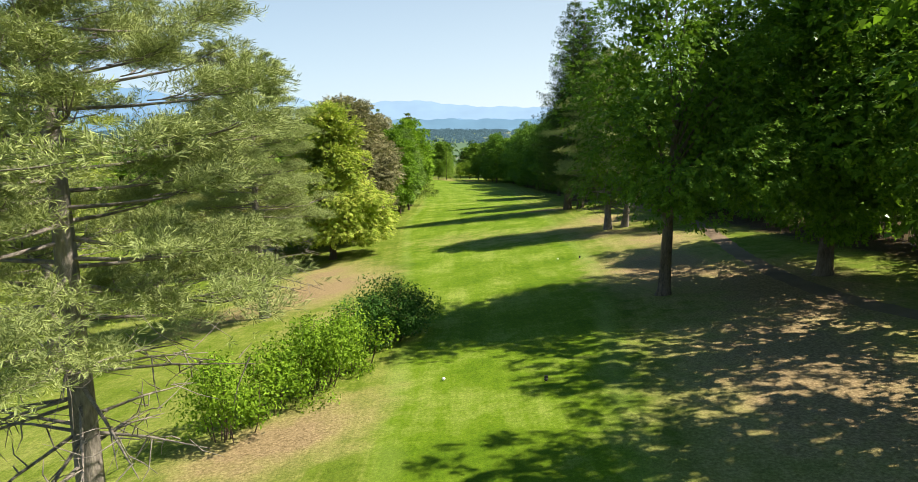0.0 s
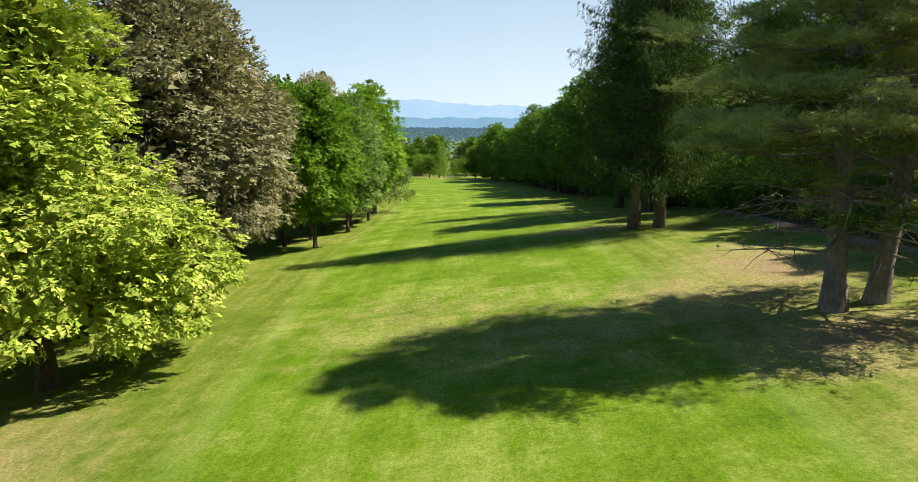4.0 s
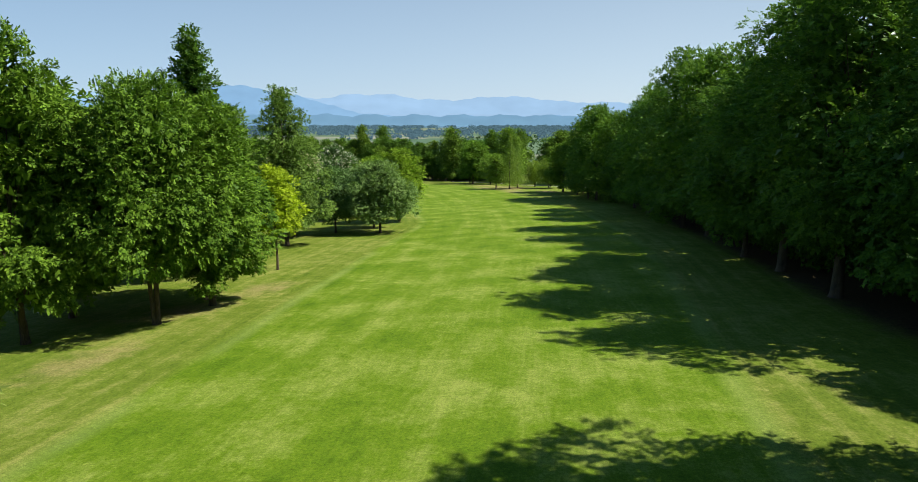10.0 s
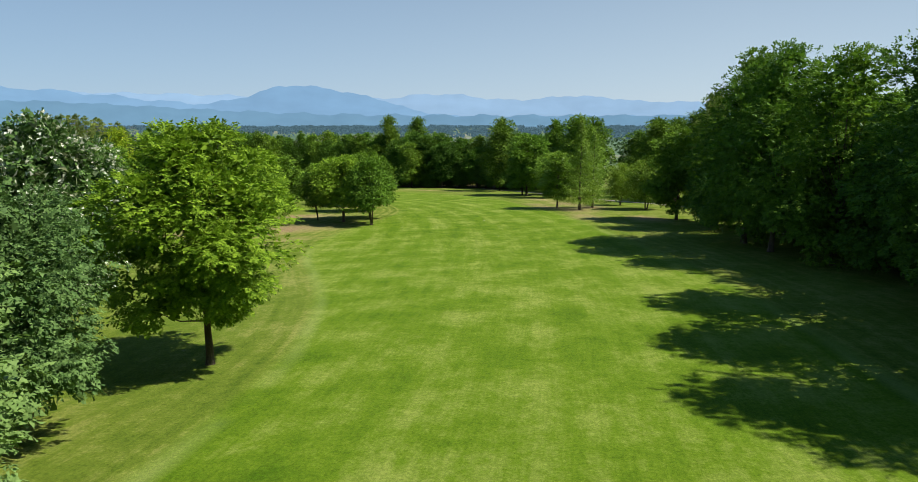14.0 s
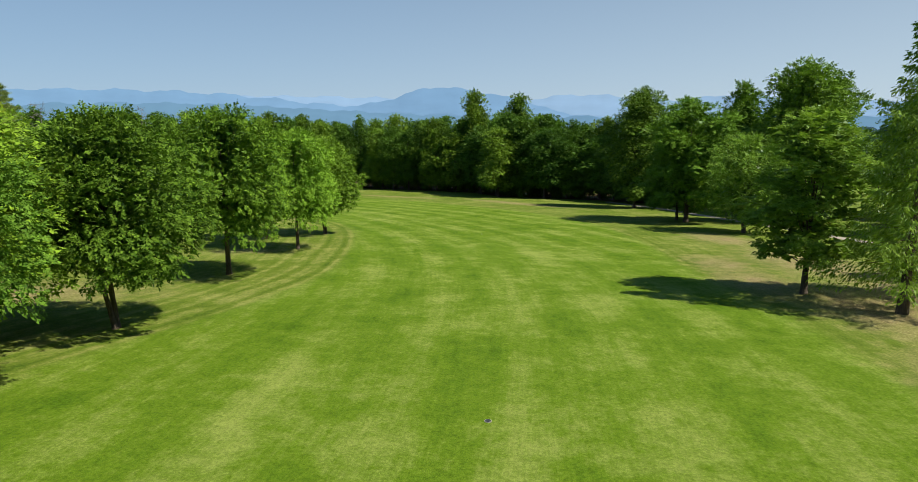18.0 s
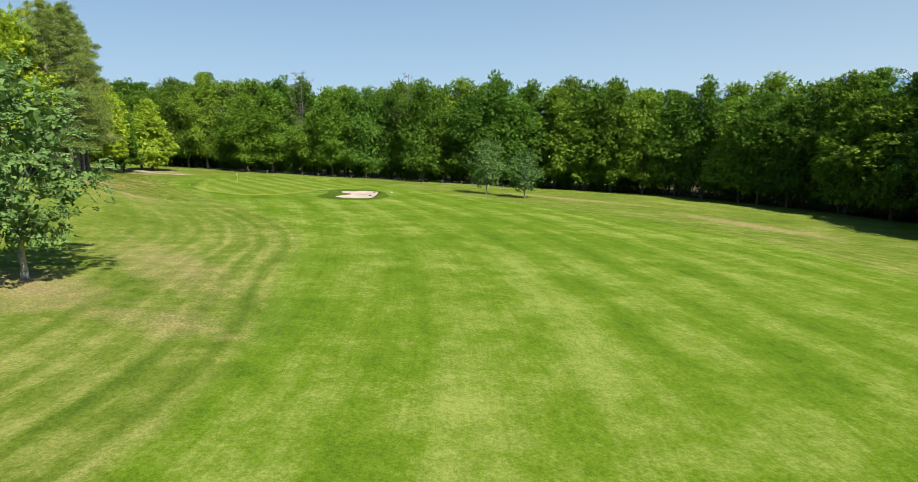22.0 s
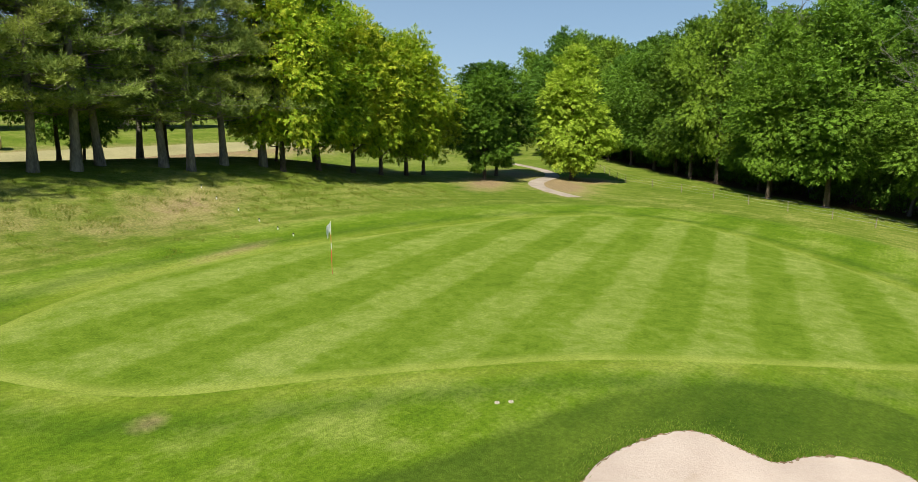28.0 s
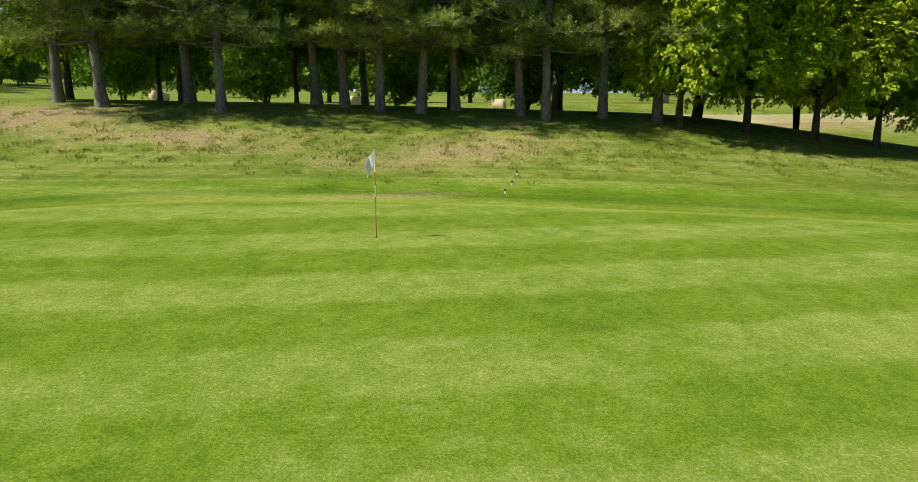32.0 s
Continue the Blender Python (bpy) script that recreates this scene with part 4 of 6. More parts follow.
    tone_r = calc(nt, "ADD", calc(nt, "ADD", tone, calc(nt, "MULTIPLY", calc(nt, "MULTIPLY", pass_, calc(nt, "MULTIPLY", n_mid, get("passes"))), fade)), calc(nt, "MULTIPLY", calc(nt, "SUBTRACT", round_edge, 0.5), calc(nt, "MULTIPLY", fade, 0.30)))
    tone = calc(nt, "ADD", calc(nt, "ADD", tone, calc(nt, "ADD", lanes, hatch)), calc(nt, "MULTIPLY", calc(nt, "SUBTRACT", drawn, 0.5), 0.29))
    fair = ramp(nt, tone, [(0.33, (0.056, 0.116, 0.006)), (0.49, (0.108, 0.178, 0.011)), (0.66, (0.225, 0.275, 0.058))])
    rough = ramp(nt, tone_r, [(0.33, (0.060, 0.108, 0.010)), (0.49, (0.118, 0.165, 0.020)), (0.66, (0.25, 0.262, 0.075))])
    dry = ramp(nt, n_fine, [(0.30, (0.19, 0.16, 0.062)), (0.70, (0.36, 0.295, 0.145))])
    dirt = ramp(nt, n_fine, [(0.30, (0.15, 0.10, 0.055)), (0.70, (0.34, 0.245, 0.155))])
    litter = ramp(nt, n_fine, [(0.32, (0.030, 0.024, 0.014)), (0.68, (0.11, 0.075, 0.042))])
    col = mix(nt, edge(get("fairway"), 0.35, 0.65, 0.3), rough, fair)
    line = calc(nt, "MULTIPLY", ramp(nt, calc(nt, "ABSOLUTE", calc(nt, "SUBTRACT", wander, 1.0)), [(0.10, (1, 1, 1)), (0.75, (0, 0, 0))]), ramp(nt, noise_tex(nt, flat(0.12, 0.1), 1.0, 3), [(0.36, (0, 0, 0)), (0.6, (0.5, 0.5, 0.5))]))
    col = mix(nt, calc(nt, "MULTIPLY", line, calc(nt, "SUBTRACT", 1.0, calc(nt, "MULTIPLY", bend, 0.8))), col, (0.235, 0.285, 0.085))
    bare = get("bare")
    col = mix(nt, calc(nt, "MULTIPLY", edge(bare, 0.22, 0.75, 0.9), 0.8), col, dry)
    col = mix(nt, calc(nt, "MULTIPLY", edge(bare, 0.72, 1.10, 0.9), 0.8), col, dirt)
    col = mix(nt, edge(get("lush"), 0.35, 0.65, 0.4), col, ramp(nt, tone, [(0.3, (0.026, 0.062, 0.005)), (0.66, (0.092, 0.142, 0.015))]))
    col = mix(nt, calc(nt, "MULTIPLY", get("collar"), 0.35), col, (0.22, 0.245, 0.035))
    # dark ring outside the green: longer grass and its step's shadow, painted in
    col = mix(nt, calc(nt, "MULTIPLY", calc(nt, "MULTIPLY", get("ring"), n_mid), 1.0, clamp=True), col, (0.040, 0.085, 0.008))
    col = mix(nt, edge(get("wood"), 0.35, 0.75, 0.5), col, litter)
    col = mix(nt, 0.6, col, ramp(nt, n_tiny, [(0.3, (0.5, 0.5, 0.5)), (0.7, (1.45, 1.45, 1.35))]), "MULTIPLY")
    col = mix(nt, 0.6, col, ramp(nt, n_fine, [(0.3, (0.62, 0.62, 0.62)), (0.7, (1.35, 1.35, 1.3))]), "MULTIPLY")
    # fields on the plain, with the haze of distance put into their bluish colours
    cell = node(nt, "TexVoronoi", {"Vector": p, "Scale": 0.0055}).outputs["Color"]
    plots = ramp(nt, node(nt, "SeparateColor", {0: cell}).outputs[0], [(0.0, (0.07, 0.12, 0.075)), (0.4, (0.10, 0.15, 0.085)), (0.7, (0.09, 0.14, 0.08)), (0.85, (0.16, 0.18, 0.12)), (1.0, (0.20, 0.21, 0.16))])
    col = mix(nt, get("plain"), col, plots)
    nt.links.new(col, bs.inputs["Base Color"])
    bump(nt, bs, calc(nt, "ADD", calc(nt, "MULTIPLY", n_fine, 0.6), n_tiny), 0.55, 0.05)
    return m


GRASS = grass_material()
ground = build_ground()

# ------------------------------------------------------------------ trees along the hole
rnd = random.Random(5)
BESIDE = "trees along the fairway"


def row(key, spots, label, group=BESIDE):
    for x, y, h, w in spots:
        plant(key, x, y, h, w, label, "tree", group)


row("pine", [(-9.6, 16.0, 19, 12.5), (-12.9, 42.6, 17, 10.5), (-18.4, 52.8, 20, 11), (17.0, 69.0, 18.5, 13)], "tall pine with grey-brown bark and dead lower boughs on dry grass")
row("pine_tall", [(18.9, 69.5, 17.5, 12.5), (-22, 34, 19, 12), (-30, 48, 18, 11), ], "tall pine with grey-brown bark and dead lower boughs on dry grass")
row("lime", [(-13.5, 70.4, 17.8, 15)], "conical lime tree with yellow-green leaves in bloom")
row("copper", [(-13.9, 83.6, 18.8, 14.5), (-15.2, 90.7, 20, 15), (-22, 88, 18, 11)], "copper beech with dull purple-brown leaves")
row("maple_fresh", [(-10.6, 106.6, 16, 9.5), (-13.3, 117.4, 16.5, 10)], "maple with bright green leaves and a slim trunk")
row("maple", [(-14.8, 111.2, 15.5, 9.5)], "maple with dense green leaves beside the fairway")
row("silver", [(-10.7, 126.0, 17.5, 10), (-11.5, 133.5, 18, 10)], "maple with silvery green leaves in the row")
row("maple_fresh", [(-10.0, 141.0, 20.5, 11.5)], "tall maple with bright green leaves hanging low")
row("maple_back", [(-19, 110, 18, 9), (-18, 122, 19, 10), (-19, 136, 20, 10), (-22, 120, 18, 9), (-24, 132, 19, 9), (-23, 145, 18, 9), (-30, 112, 17, 9), (-29, 155, 18, 9), (-19, 101, 17, 8), (-22, 78, 17.5, 9), (-29, 70, 17, 9), (-30, 92, 17, 9)], "dark green maple in the row beside the fairway")
row("copper", [(-15.0, 131.0, 21, 10)], "copper beech with dull purple-brown leaves")
row("spruce", [(-10.6, 151.8, 22, 14.5), (-17, 146, 23, 8), (-23, 158, 19, 8)], "spruce with drooping boughs standing on mown grass")
row("multi", [(-14.7, 177.2, 15.2, 10)], "two-stemmed tree with green leaves beside the fairway")
row("spire", [(-15.5, 184.5, 19.8, 10.5)], "slender conical tree with green leaves")
row("maple_dark", [(-14.0, 182.5, 14.5, 9.5)], "maple with dense green leaves beside the fairway")
row("maple_dark", [(-20, 173, 17.5, 9)], "maple with dense green leaves beside the fairway")
row("maple_back", [(-22, 179, 15, 9), (-27, 186, 14, 9), (-24, 194, 15, 9)], "maple with dense green leaves beside the fairway")
row("sapling", [(-15.8, 197.2, 9.7, 5.4)], "young maple with golden green leaves and thin trunk")
row("hornbeam", [(-22.3, 214.4, 19.8, 12.5), (-29.5, 216.2, 18, 11), (-25, 204, 16.5, 11)], "hornbeam with fine layered green leaves behind the young maple")
row("maple_back", [(-36, 206, 17, 10)], "dark green tree behind the young maple")
row("ash", [(-14.6, 228.5, 10.3, 9.5), (-21.4, 229.3, 9.5, 8), (-17.8, 236.5, 10, 8), (-25.5, 224.5, 9.4, 7)], "ash with fine grey-green leaves on mown grass")
row("maple_fresh", [(-16.2, 246.6, 12.6, 9)], "maple with yellow-green leaves at the fairway's edge")
row("chestnut", [(-32, 239.5, 13, 9.5), (-28.5, 249.5, 13.3, 8), (-39, 229, 12.5, 9), (-45, 242, 13, 9)], "tree with pale, silvery backed leaves")
row("low", [(-46.7, 301.3, 9.4, 9.5), (-40.9, 316.4, 11, 11.5), (-45.2, 335.8, 11.8, 9.5), (-49.2, 347.6, 10.8, 7.8), (-64.4, 329, 10.5, 8), (-60, 305, 10, 8), (-75, 318, 11, 9)], "low round tree with bright green leaves on dry grass")
row("multi", [(-46.4, 318.4, 9.8, 7.5), (-38.6, 322.8, 10.7, 9), (-34.6, 313.0, 10.6, 8), (-54.9, 358.6, 10.6, 8), (-57.5, 352, 9.5, 7), (-68, 340, 10, 8), (-82, 335, 11, 8)], "many-stemmed green tree on dry grass")
row("ash", [(-92, 352.5, 9.5, 7.5)], "ash with fine grey-green leaves on mown grass")
# right-hand side
row("oak_near", [(12.2, 35.7, 20, 13)], "tall oak with a stout pale trunk and dark leaves")
row("oak_wide", [(21.4, 35.8, 21, 15)], "tall broad tree with dark leaves hanging low")
row("oak", [(30, 48, 17, 13), (34, 28, 15, 13), (39, 67, 20, 13), (42, 87, 22, 12), (36, 8, 15, 13), (41, 78, 22, 13), (43, 97, 24, 12), (40, 108, 24, 12), (30, -6, 20, 13)], "tall broad tree with dark leaves hanging low")
# stand mostly out of view, placed to throw the dappled shade beside the tee
row("oak_sparse", [(22.5, 25.5, 20, 11), (15.5, 14, 20, 12), (13.5, 3, 20, 12), (21.5, 17.5, 20, 11)], "tall broad tree with a thin, open crown")
row("spruce_dark", [(25.3, 132.2, 30.5, 13.5)], "dark spruce with boughs sweeping down to the grass")
row("wood_near", [(24.5, 116, 25.5, 14)], "tall broad tree with dark leaves hanging low")
row("oak_near", [(27.6, 123.8, 22, 12)], "tall oak with a stout pale trunk and dark leaves")
row("spruce_group", [(18.6, 97.6, 31, 13.5)], "group of three tall spruces grown together", BESIDE)
WOODSIDE = [(38.5, 121, 24, 12), (37, 147, 19, 11), (37.5, 131, 20, 11), (38, 139, 20, 11), (39, 156, 27, 13), (26.1, 157.3, 22.5, 13), (35.5, 168, 17, 10), (29, 177, 20, 11), (27.6, 185.5, 23.5, 13),
            (27.6, 195.5, 22.5, 13), (27, 203.5, 18, 11), (29, 212, 19.5, 11), (27.7, 220.5, 22.3, 12.5), (27, 231.5, 24, 13.5), (30, 239, 17, 10), (26, 247.5, 21, 11), (26, 257, 22.5, 12), (25, 267, 20.5, 11.5),
            (27, 276, 16, 10), (23, 284, 20, 12), (19.5, 292.5, 22, 12), (18, 299.5, 22.5, 13), (24, 306, 18, 11), (21.5, 315.5, 24, 9)]
for n, (x, y, h, w) in enumerate(WOODSIDE):
    plant("wood_near" if n in (0, 5, 8, 9) else ("wood_a", "wood_b", "wood_a", "wood_c", "wood_b")[n % 5], x, y, h, w, "tall dark green tree in the dense row of woodland", "tree", "woodland beside the fairway")
for n, y in enumerate(np.arange(108, 318, 7.5)):
    for k, x in enumerate((38, 47) if y > 165 else (39,)):
        plant(("back_a", "back_b")[(n + k) % 2], x + rnd.uniform(-2, 2) - 5 * (y > 250), y + rnd.uniform(-3, 3), np.interp(y, [108, 132, 140, 154, 158, 162, 172, 178, 205, 245, 318], [15, 14, 13, 13, 14, 14, 15, 18, 18, 17, 16]) + rnd.uniform(-1, 1), rnd.uniform(11, 13), "tall dark green tree in the dense row of woodland", "tree", "woodland beside the fairway")
row("wood_c", [(17.8, 320.5, 16, 8), (15.9, 313, 15, 7)], "dark green tree at the end of the woodland")
row("pine_tall", [(16.5, 323, 18.5, 8)], "dark pine at the end of the woodland")
row("maple_dark", [(12.4, 325.9, 14.5, 10.5), (-22.5, 398.3, 17.5, 14), (-24.3, 402, 15, 9)], "dark green broad tree on dry grass")
row("low_gold", [(8.4, 347, 9.7, 9), (3.4, 358, 8.9, 6.5), (-14.1, 386.6, 11.8, 10)], "low tree with golden green leaves on dry grass")
row("slim", [(-8.7, 347.5, 11.8, 6.5)], "slender tree with light green feathery leaves")
row("larch", [(-4.1, 344, 17.3, 9), (-1.9, 350, 15, 8)], "slender larch with light green feathery needles")
row("mid_b", [(12, 395, 21, 12), (20, 375, 21, 12), (30, 372, 23, 12), (14, 422, 22, 12), (36, 395, 24, 13), (25, 385, 26, 13), (-8.9, 405, 23, 13), (34, 360, 24, 12), (18, 410, 22, 12), (40, 340, 23, 12), (-8, 425, 20, 12), (8, 435, 20, 12), (-36, 428, 22, 13)], "tall green tree beyond the gravel path")
row("maple_back", [(-63, 336, 11, 9), (-71, 330, 12, 10), (-72, 345, 11.5, 9), (-80, 326, 12, 10), (-83, 347, 12, 9), (-92, 335, 12, 10), (-92, 322, 13, 10), (-60, 313, 10.5, 9), (-70, 312, 12, 9), (-84, 312, 12, 10)], "dark green tree in the copse on dry grass", "copse beside the fairway")
row("maple_back", [(x, 316 + 3 * math.sin(x), 14 + math.sin(x * 2), 11) for x in range(-200, -110, 9)], "dark green tree beyond the stubble strip", "trees in the field")
# forest behind the green
front = np.array(FOREST_FRONT)
seg = np.linalg.norm(np.diff(front, axis=0), axis=1)
cum = np.concatenate([[0], np.cumsum(seg)])
CANOPY_S = [0, 38, 50, 77, 91, 107, 120, 138, 154, 165, 182, 195, 207, 223, 229, 242, 262, 275, 290, 310]
CANOPY_H = [20, 18.5, 20.5, 21.5, 21.5, 22.8, 21.6, 23.5, 24.3, 22.5, 22.4, 20.2, 22.6, 20.8, 23, 21, 21, 22, 24, 23]
for depth, step, hh in ((2.5, 6.0, (0.62, 0.98)), (9, 7.5, (0.90, 1.02)), (17, 9, (0.86, 0.96))):
    for s in np.arange(2, cum[-1], step):
        k = min(np.searchsorted(cum, s, "right") - 1, len(seg) - 1)
        t = (front[k + 1] - front[k]) / seg[k]
        q = front[k] + t * (s - cum[k]) + np.array([-t[1], t[0]]) * -(depth + rnd.uniform(-2.2, 2.2)) + t * rnd.uniform(-1.5, 1.5)
        if depth < 5 and min((q[0] + 193) ** 2 + (q[1] - 408.5) ** 2, (q[0] + 178) ** 2 + (q[1] - 428.5) ** 2) < 6:
            continue
        h = 1.06 * rnd.uniform(*hh) * np.interp(s, CANOPY_S, CANOPY_H)
        plant((("edge_a", "edge_b", "edge_a", "edge_c") if s > 165 else ("mid_a", "mid_b", "mid_c", "mid_d"))[rnd.randrange(4)] if depth < 5 else rnd.choice(("mid_a", "mid_b", "mid_c")) if depth < 12 else rnd.choice(("back_a", "back_b")), q[0], q[1], h, rnd.uniform(9.5, 12.5), "tall green tree in the forest edge", "tree", "forest behind the green")
row("edge_c", [(-186.5, 414.5, 20, 10.5), (-199.5, 398.5, 18, 9)], "tall tree with bright green leaves in the forest edge", "forest behind the green")
row("mid_b", [(-89.8, 468, 29, 11), (-82, 482, 29, 12), (-40.4, 455.5, 26.5, 13)], "tall green tree standing above the forest edge")
row("mid_d", [(-10, 425, 23, 11), (-18, 431, 23.5, 11), (-5, 418, 23, 11)], "tall green tree at the end of the forest edge", "forest behind the green")
row("mid_c", [(-232, 362, 17.5, 12), (-240, 372, 18, 12), (-222, 352, 14.5, 11)], "round green tree beyond the gravel path", "trees in the field")
row("birch", [(-81.8, 365.8, 10.2, 8.5), (-78, 358.5, 9.5, 7.5), (-138.8, 426.1, 9.4, 6.7), (-131.4, 428.8, 7.9, 6.4)], "small birch with grey-green leaves and white bark")
# pine grove on the bank
GROVE = [(-127.8, 365.3), (-130.6, 366.4), (-134.5, 364.3), (-137, 367.2), (-141.6, 364), (-143.3, 365), (-145.3, 366.2), (-147.6, 366.3), (-149.6, 365.3), (-153.2, 366.3), (-154.4, 367.4), (-157.9, 366.4), (-160.8, 367.2),
         (-132, 358), (-144, 357.5), (-157, 358)]
for i, (x, y) in enumerate(GROVE):
    plant("pine_tall", x, y, rnd.uniform(16.5, 20.5), rnd.uniform(8.4, 10), "tall pine with bare lower trunk on a grassy bank", "tree", "pine grove by the green")
for x, y, h, w in [(-126.8, 362.0, 17, 9), (-161.5, 368.5, 14, 8.5), (-165.4, 368.4, 14.5, 9), (-169, 369, 14, 8.5), (-172.3, 369.4, 13, 8), (-176.5, 369.2, 13.5, 9), (-180.5, 368.5, 12.5, 8)]:
    plant("beech_gold", x, y, h, w, "beech with layered yellow-green leaves on the bank", "tree", "beeches by the green")
row("low", [(-140, 361.5, 10, 7), (-149.5, 361, 9.5, 7), (-156.5, 362, 10, 7.5), (-132, 362, 9, 7)], "small bright green tree under the pines", "pine grove by the green")
row("multi", [(-136, 352, 9, 7), (-146, 351, 9, 7), (-163.5, 365.5, 10, 7), (-156, 352, 9.5, 7), (-126, 353, 9, 7), (-166, 361, 11, 8), (-173, 361, 12, 8)], "many-stemmed small tree under the pines", "pine grove by the green")
row("maple_dark", [(-185.5, 372.8, 11, 7.5), (-190.8, 371.5, 12.5, 8)], "dark green tree beside the gravel path")
row("gold", [(-196.2, 378.4, 15.2, 10.5)], "conical maple with pale golden leaves beside the path")
row("maple", [(-110, 268, 12, 9), (-135, 240, 13, 9), (-168, 262, 13, 10), (-190, 285, 12, 9), (-95, 225, 13, 9), (-150, 205, 14, 10), (-205, 240, 14, 10), (-215, 310, 13, 9)], "tree standing in the open field beyond the grove", "trees in the field")
for i, y in enumerate(list(np.arange(-8, 108, 8.5)) + list(np.arange(110, 310, 9))):
    x = np.interp(y, [-10, 60, 80, 110, 160, 260, 312], [31, 31, 31, 30, 33, 31, 27])
    plant("thicket", x + rnd.uniform(-1, 1), y, rnd.uniform(4.5, 7), 10, "dark leafy thicket under the tall trees", "shrub", "undergrowth of the woodland", 90 + rnd.uniform(-12, 12))
for s in np.arange(3, cum[-1], 6.0):
    k = min(np.searchsorted(cum, s, "right") - 1, len(seg) - 1)
    t = (front[k + 1] - front[k]) / seg[k]
    q = front[k] + t * (s - cum[k]) + np.array([t[1], -t[0]]) * 7.5
    plant("thicket", q[0], q[1], rnd.uniform(4.5, 8), 10, "dark leafy thicket at the forest's foot", "shrub", "undergrowth of the forest", math.degrees(math.atan2(t[1], t[0])) + rnd.uniform(-10, 10))
row("back_b", [(x + rnd.uniform(-5, 5), 150 + 25 * math.sin(x * 0.05) + rnd.uniform(-14, 14), 15 + rnd.uniform(-4, 4), rnd.uniform(9, 14)) for x in range(-300, -70, 7)], "tree in the belt beyond the field", "trees beyond the field")
# hedge at the tee
tagged(shrub("laurel_hedge", 31, 9.0, 3.4, 3.1, 18000, 0.17, LEAF["fresh"]), "dense leafy hedge with bright green leaves", "hedge").matrix_basis = pose(-6.3, 25.0, gz(-6.3, 25.0), 0, 0, 62)
tagged(shrub("laurel_hedge", 32, 6.0, 3.2, 3.3, 14000, 0.17, LEAF["hedge"]), "dense leafy hedge with dark green leaves", "hedge").matrix_basis = pose(-3.6, 32.2, gz(-3.6, 32.2), 0, 0, 62)

# ------------------------------------------------------------------ distance
def far_woods(name, near, far, mat, label):
    """Woods and copses on the plain, as joined clumps of foliage."""
    rng = np.random.default_rng(77)
    n = 8000
    r = np.sqrt(rng.uniform(250 ** 2, 3000 ** 2, n))
    a = rng.uniform(radians(-180), radians(180), n)
    x, y = -40 - np.sin(a) * r, 300 + np.cos(a) * r
    keep = (np.sin(x * 0.006 + 1.3) + np.sin(y * 0.0045 + x * 0.002) + np.sin(x * 0.013 - y * 0.009) > -0.75 + 0.1 * (r > 1400)) & (r >= near) & (r < far) & ~((np.abs(x - 10) < 130) & (y < 470)) & ~((x < -20) & (x > -330) & (y < 345) & (y > 90)) & ~((np.abs(x) < 90) & (y < 0) & (y > -200))
    x, y, r = x[keep], y[keep], r[keep]
    m = len(x)
    size = np.interp(r, [250, 900, 3000], [1.0, 1.6, 3.4])
    k = 26
    d = unit(rng.normal(size=(m, k, 3)))
    d[..., 2] = np.abs(d[..., 2])
    hh = rng.uniform(9, 15, m)
    rr = rng.uniform(4.5, 7, m) * size
    c = np.stack([x, y, ground_z(x, y)], 1)
    p = c[:, None, :] + d * np.stack([rr, rr, hh * 0.95], 1)[:, None, :] + np.array([0, 0, 1.5])
    p = p.reshape(-1, 3)
    nrm = unit(d.reshape(-1, 3) + rng.normal(0, 0.4, (m * k, 3)))
    al = unit(np.cross(nrm, rng.normal(size=(m * k, 3))))
    ln = np.repeat(size, k) * rng.uniform(2.6, 4.6, m * k)
    v, f = blades(p - al * (ln * 0.5)[:, None], al, nrm, ln, ln * 0.8)
    return tagged(new(name, mesh_of(name, v, f, mat)), label, "woods", kind="stuff")


far_woods("far_woods", 0, 1000, LEAF["far"], "woods on the plain far below")


# distance haze painted as colour: a bluish surface that glows more than it is lit
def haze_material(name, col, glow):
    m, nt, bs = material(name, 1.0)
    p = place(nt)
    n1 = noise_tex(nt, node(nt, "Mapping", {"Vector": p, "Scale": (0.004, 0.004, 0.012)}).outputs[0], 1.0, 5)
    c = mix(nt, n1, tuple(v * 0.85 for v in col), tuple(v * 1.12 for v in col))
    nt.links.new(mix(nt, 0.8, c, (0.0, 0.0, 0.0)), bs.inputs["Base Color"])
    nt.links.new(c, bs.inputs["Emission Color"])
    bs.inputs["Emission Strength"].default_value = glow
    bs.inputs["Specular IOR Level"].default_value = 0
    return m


def ridge(name, radius, height, mat, label, phase):
    """A far mountain range round the whole place, given as heights by bearing (degrees to the left of the hole's axis)."""
    b = np.radians(np.linspace(-180, 180, 721))
    deg = np.degrees(b)
    top = height(deg) + 6 * np.sin(deg * 1.7 + phase) + 4 * np.sin(deg * 4.3 + phase * 2) + 2.5 * np.sin(deg * 11 + phase)
    rows = []
    for k, f in enumerate((0.0, 0.35, 0.7, 1.0)):
        rr = radius * (1 + 0.05 * f)
        rows.append(np.stack([-np.sin(b) * rr, np.cos(b) * rr, -60 + (np.maximum(top, 0) + 60) * f], 1))
    v = np.concatenate(rows)
    n = len(b)
    i, j = np.meshgrid(np.arange(3), np.arange(n - 1), indexing="ij")
    f = np.stack([i * n + j, i * n + j + 1, (i + 1) * n + j + 1, (i + 1) * n + j], -1).reshape(-1, 4)
    return tagged(new(name, mesh_of(name, v, f, mat, True)), label, "mountains", kind="structure")


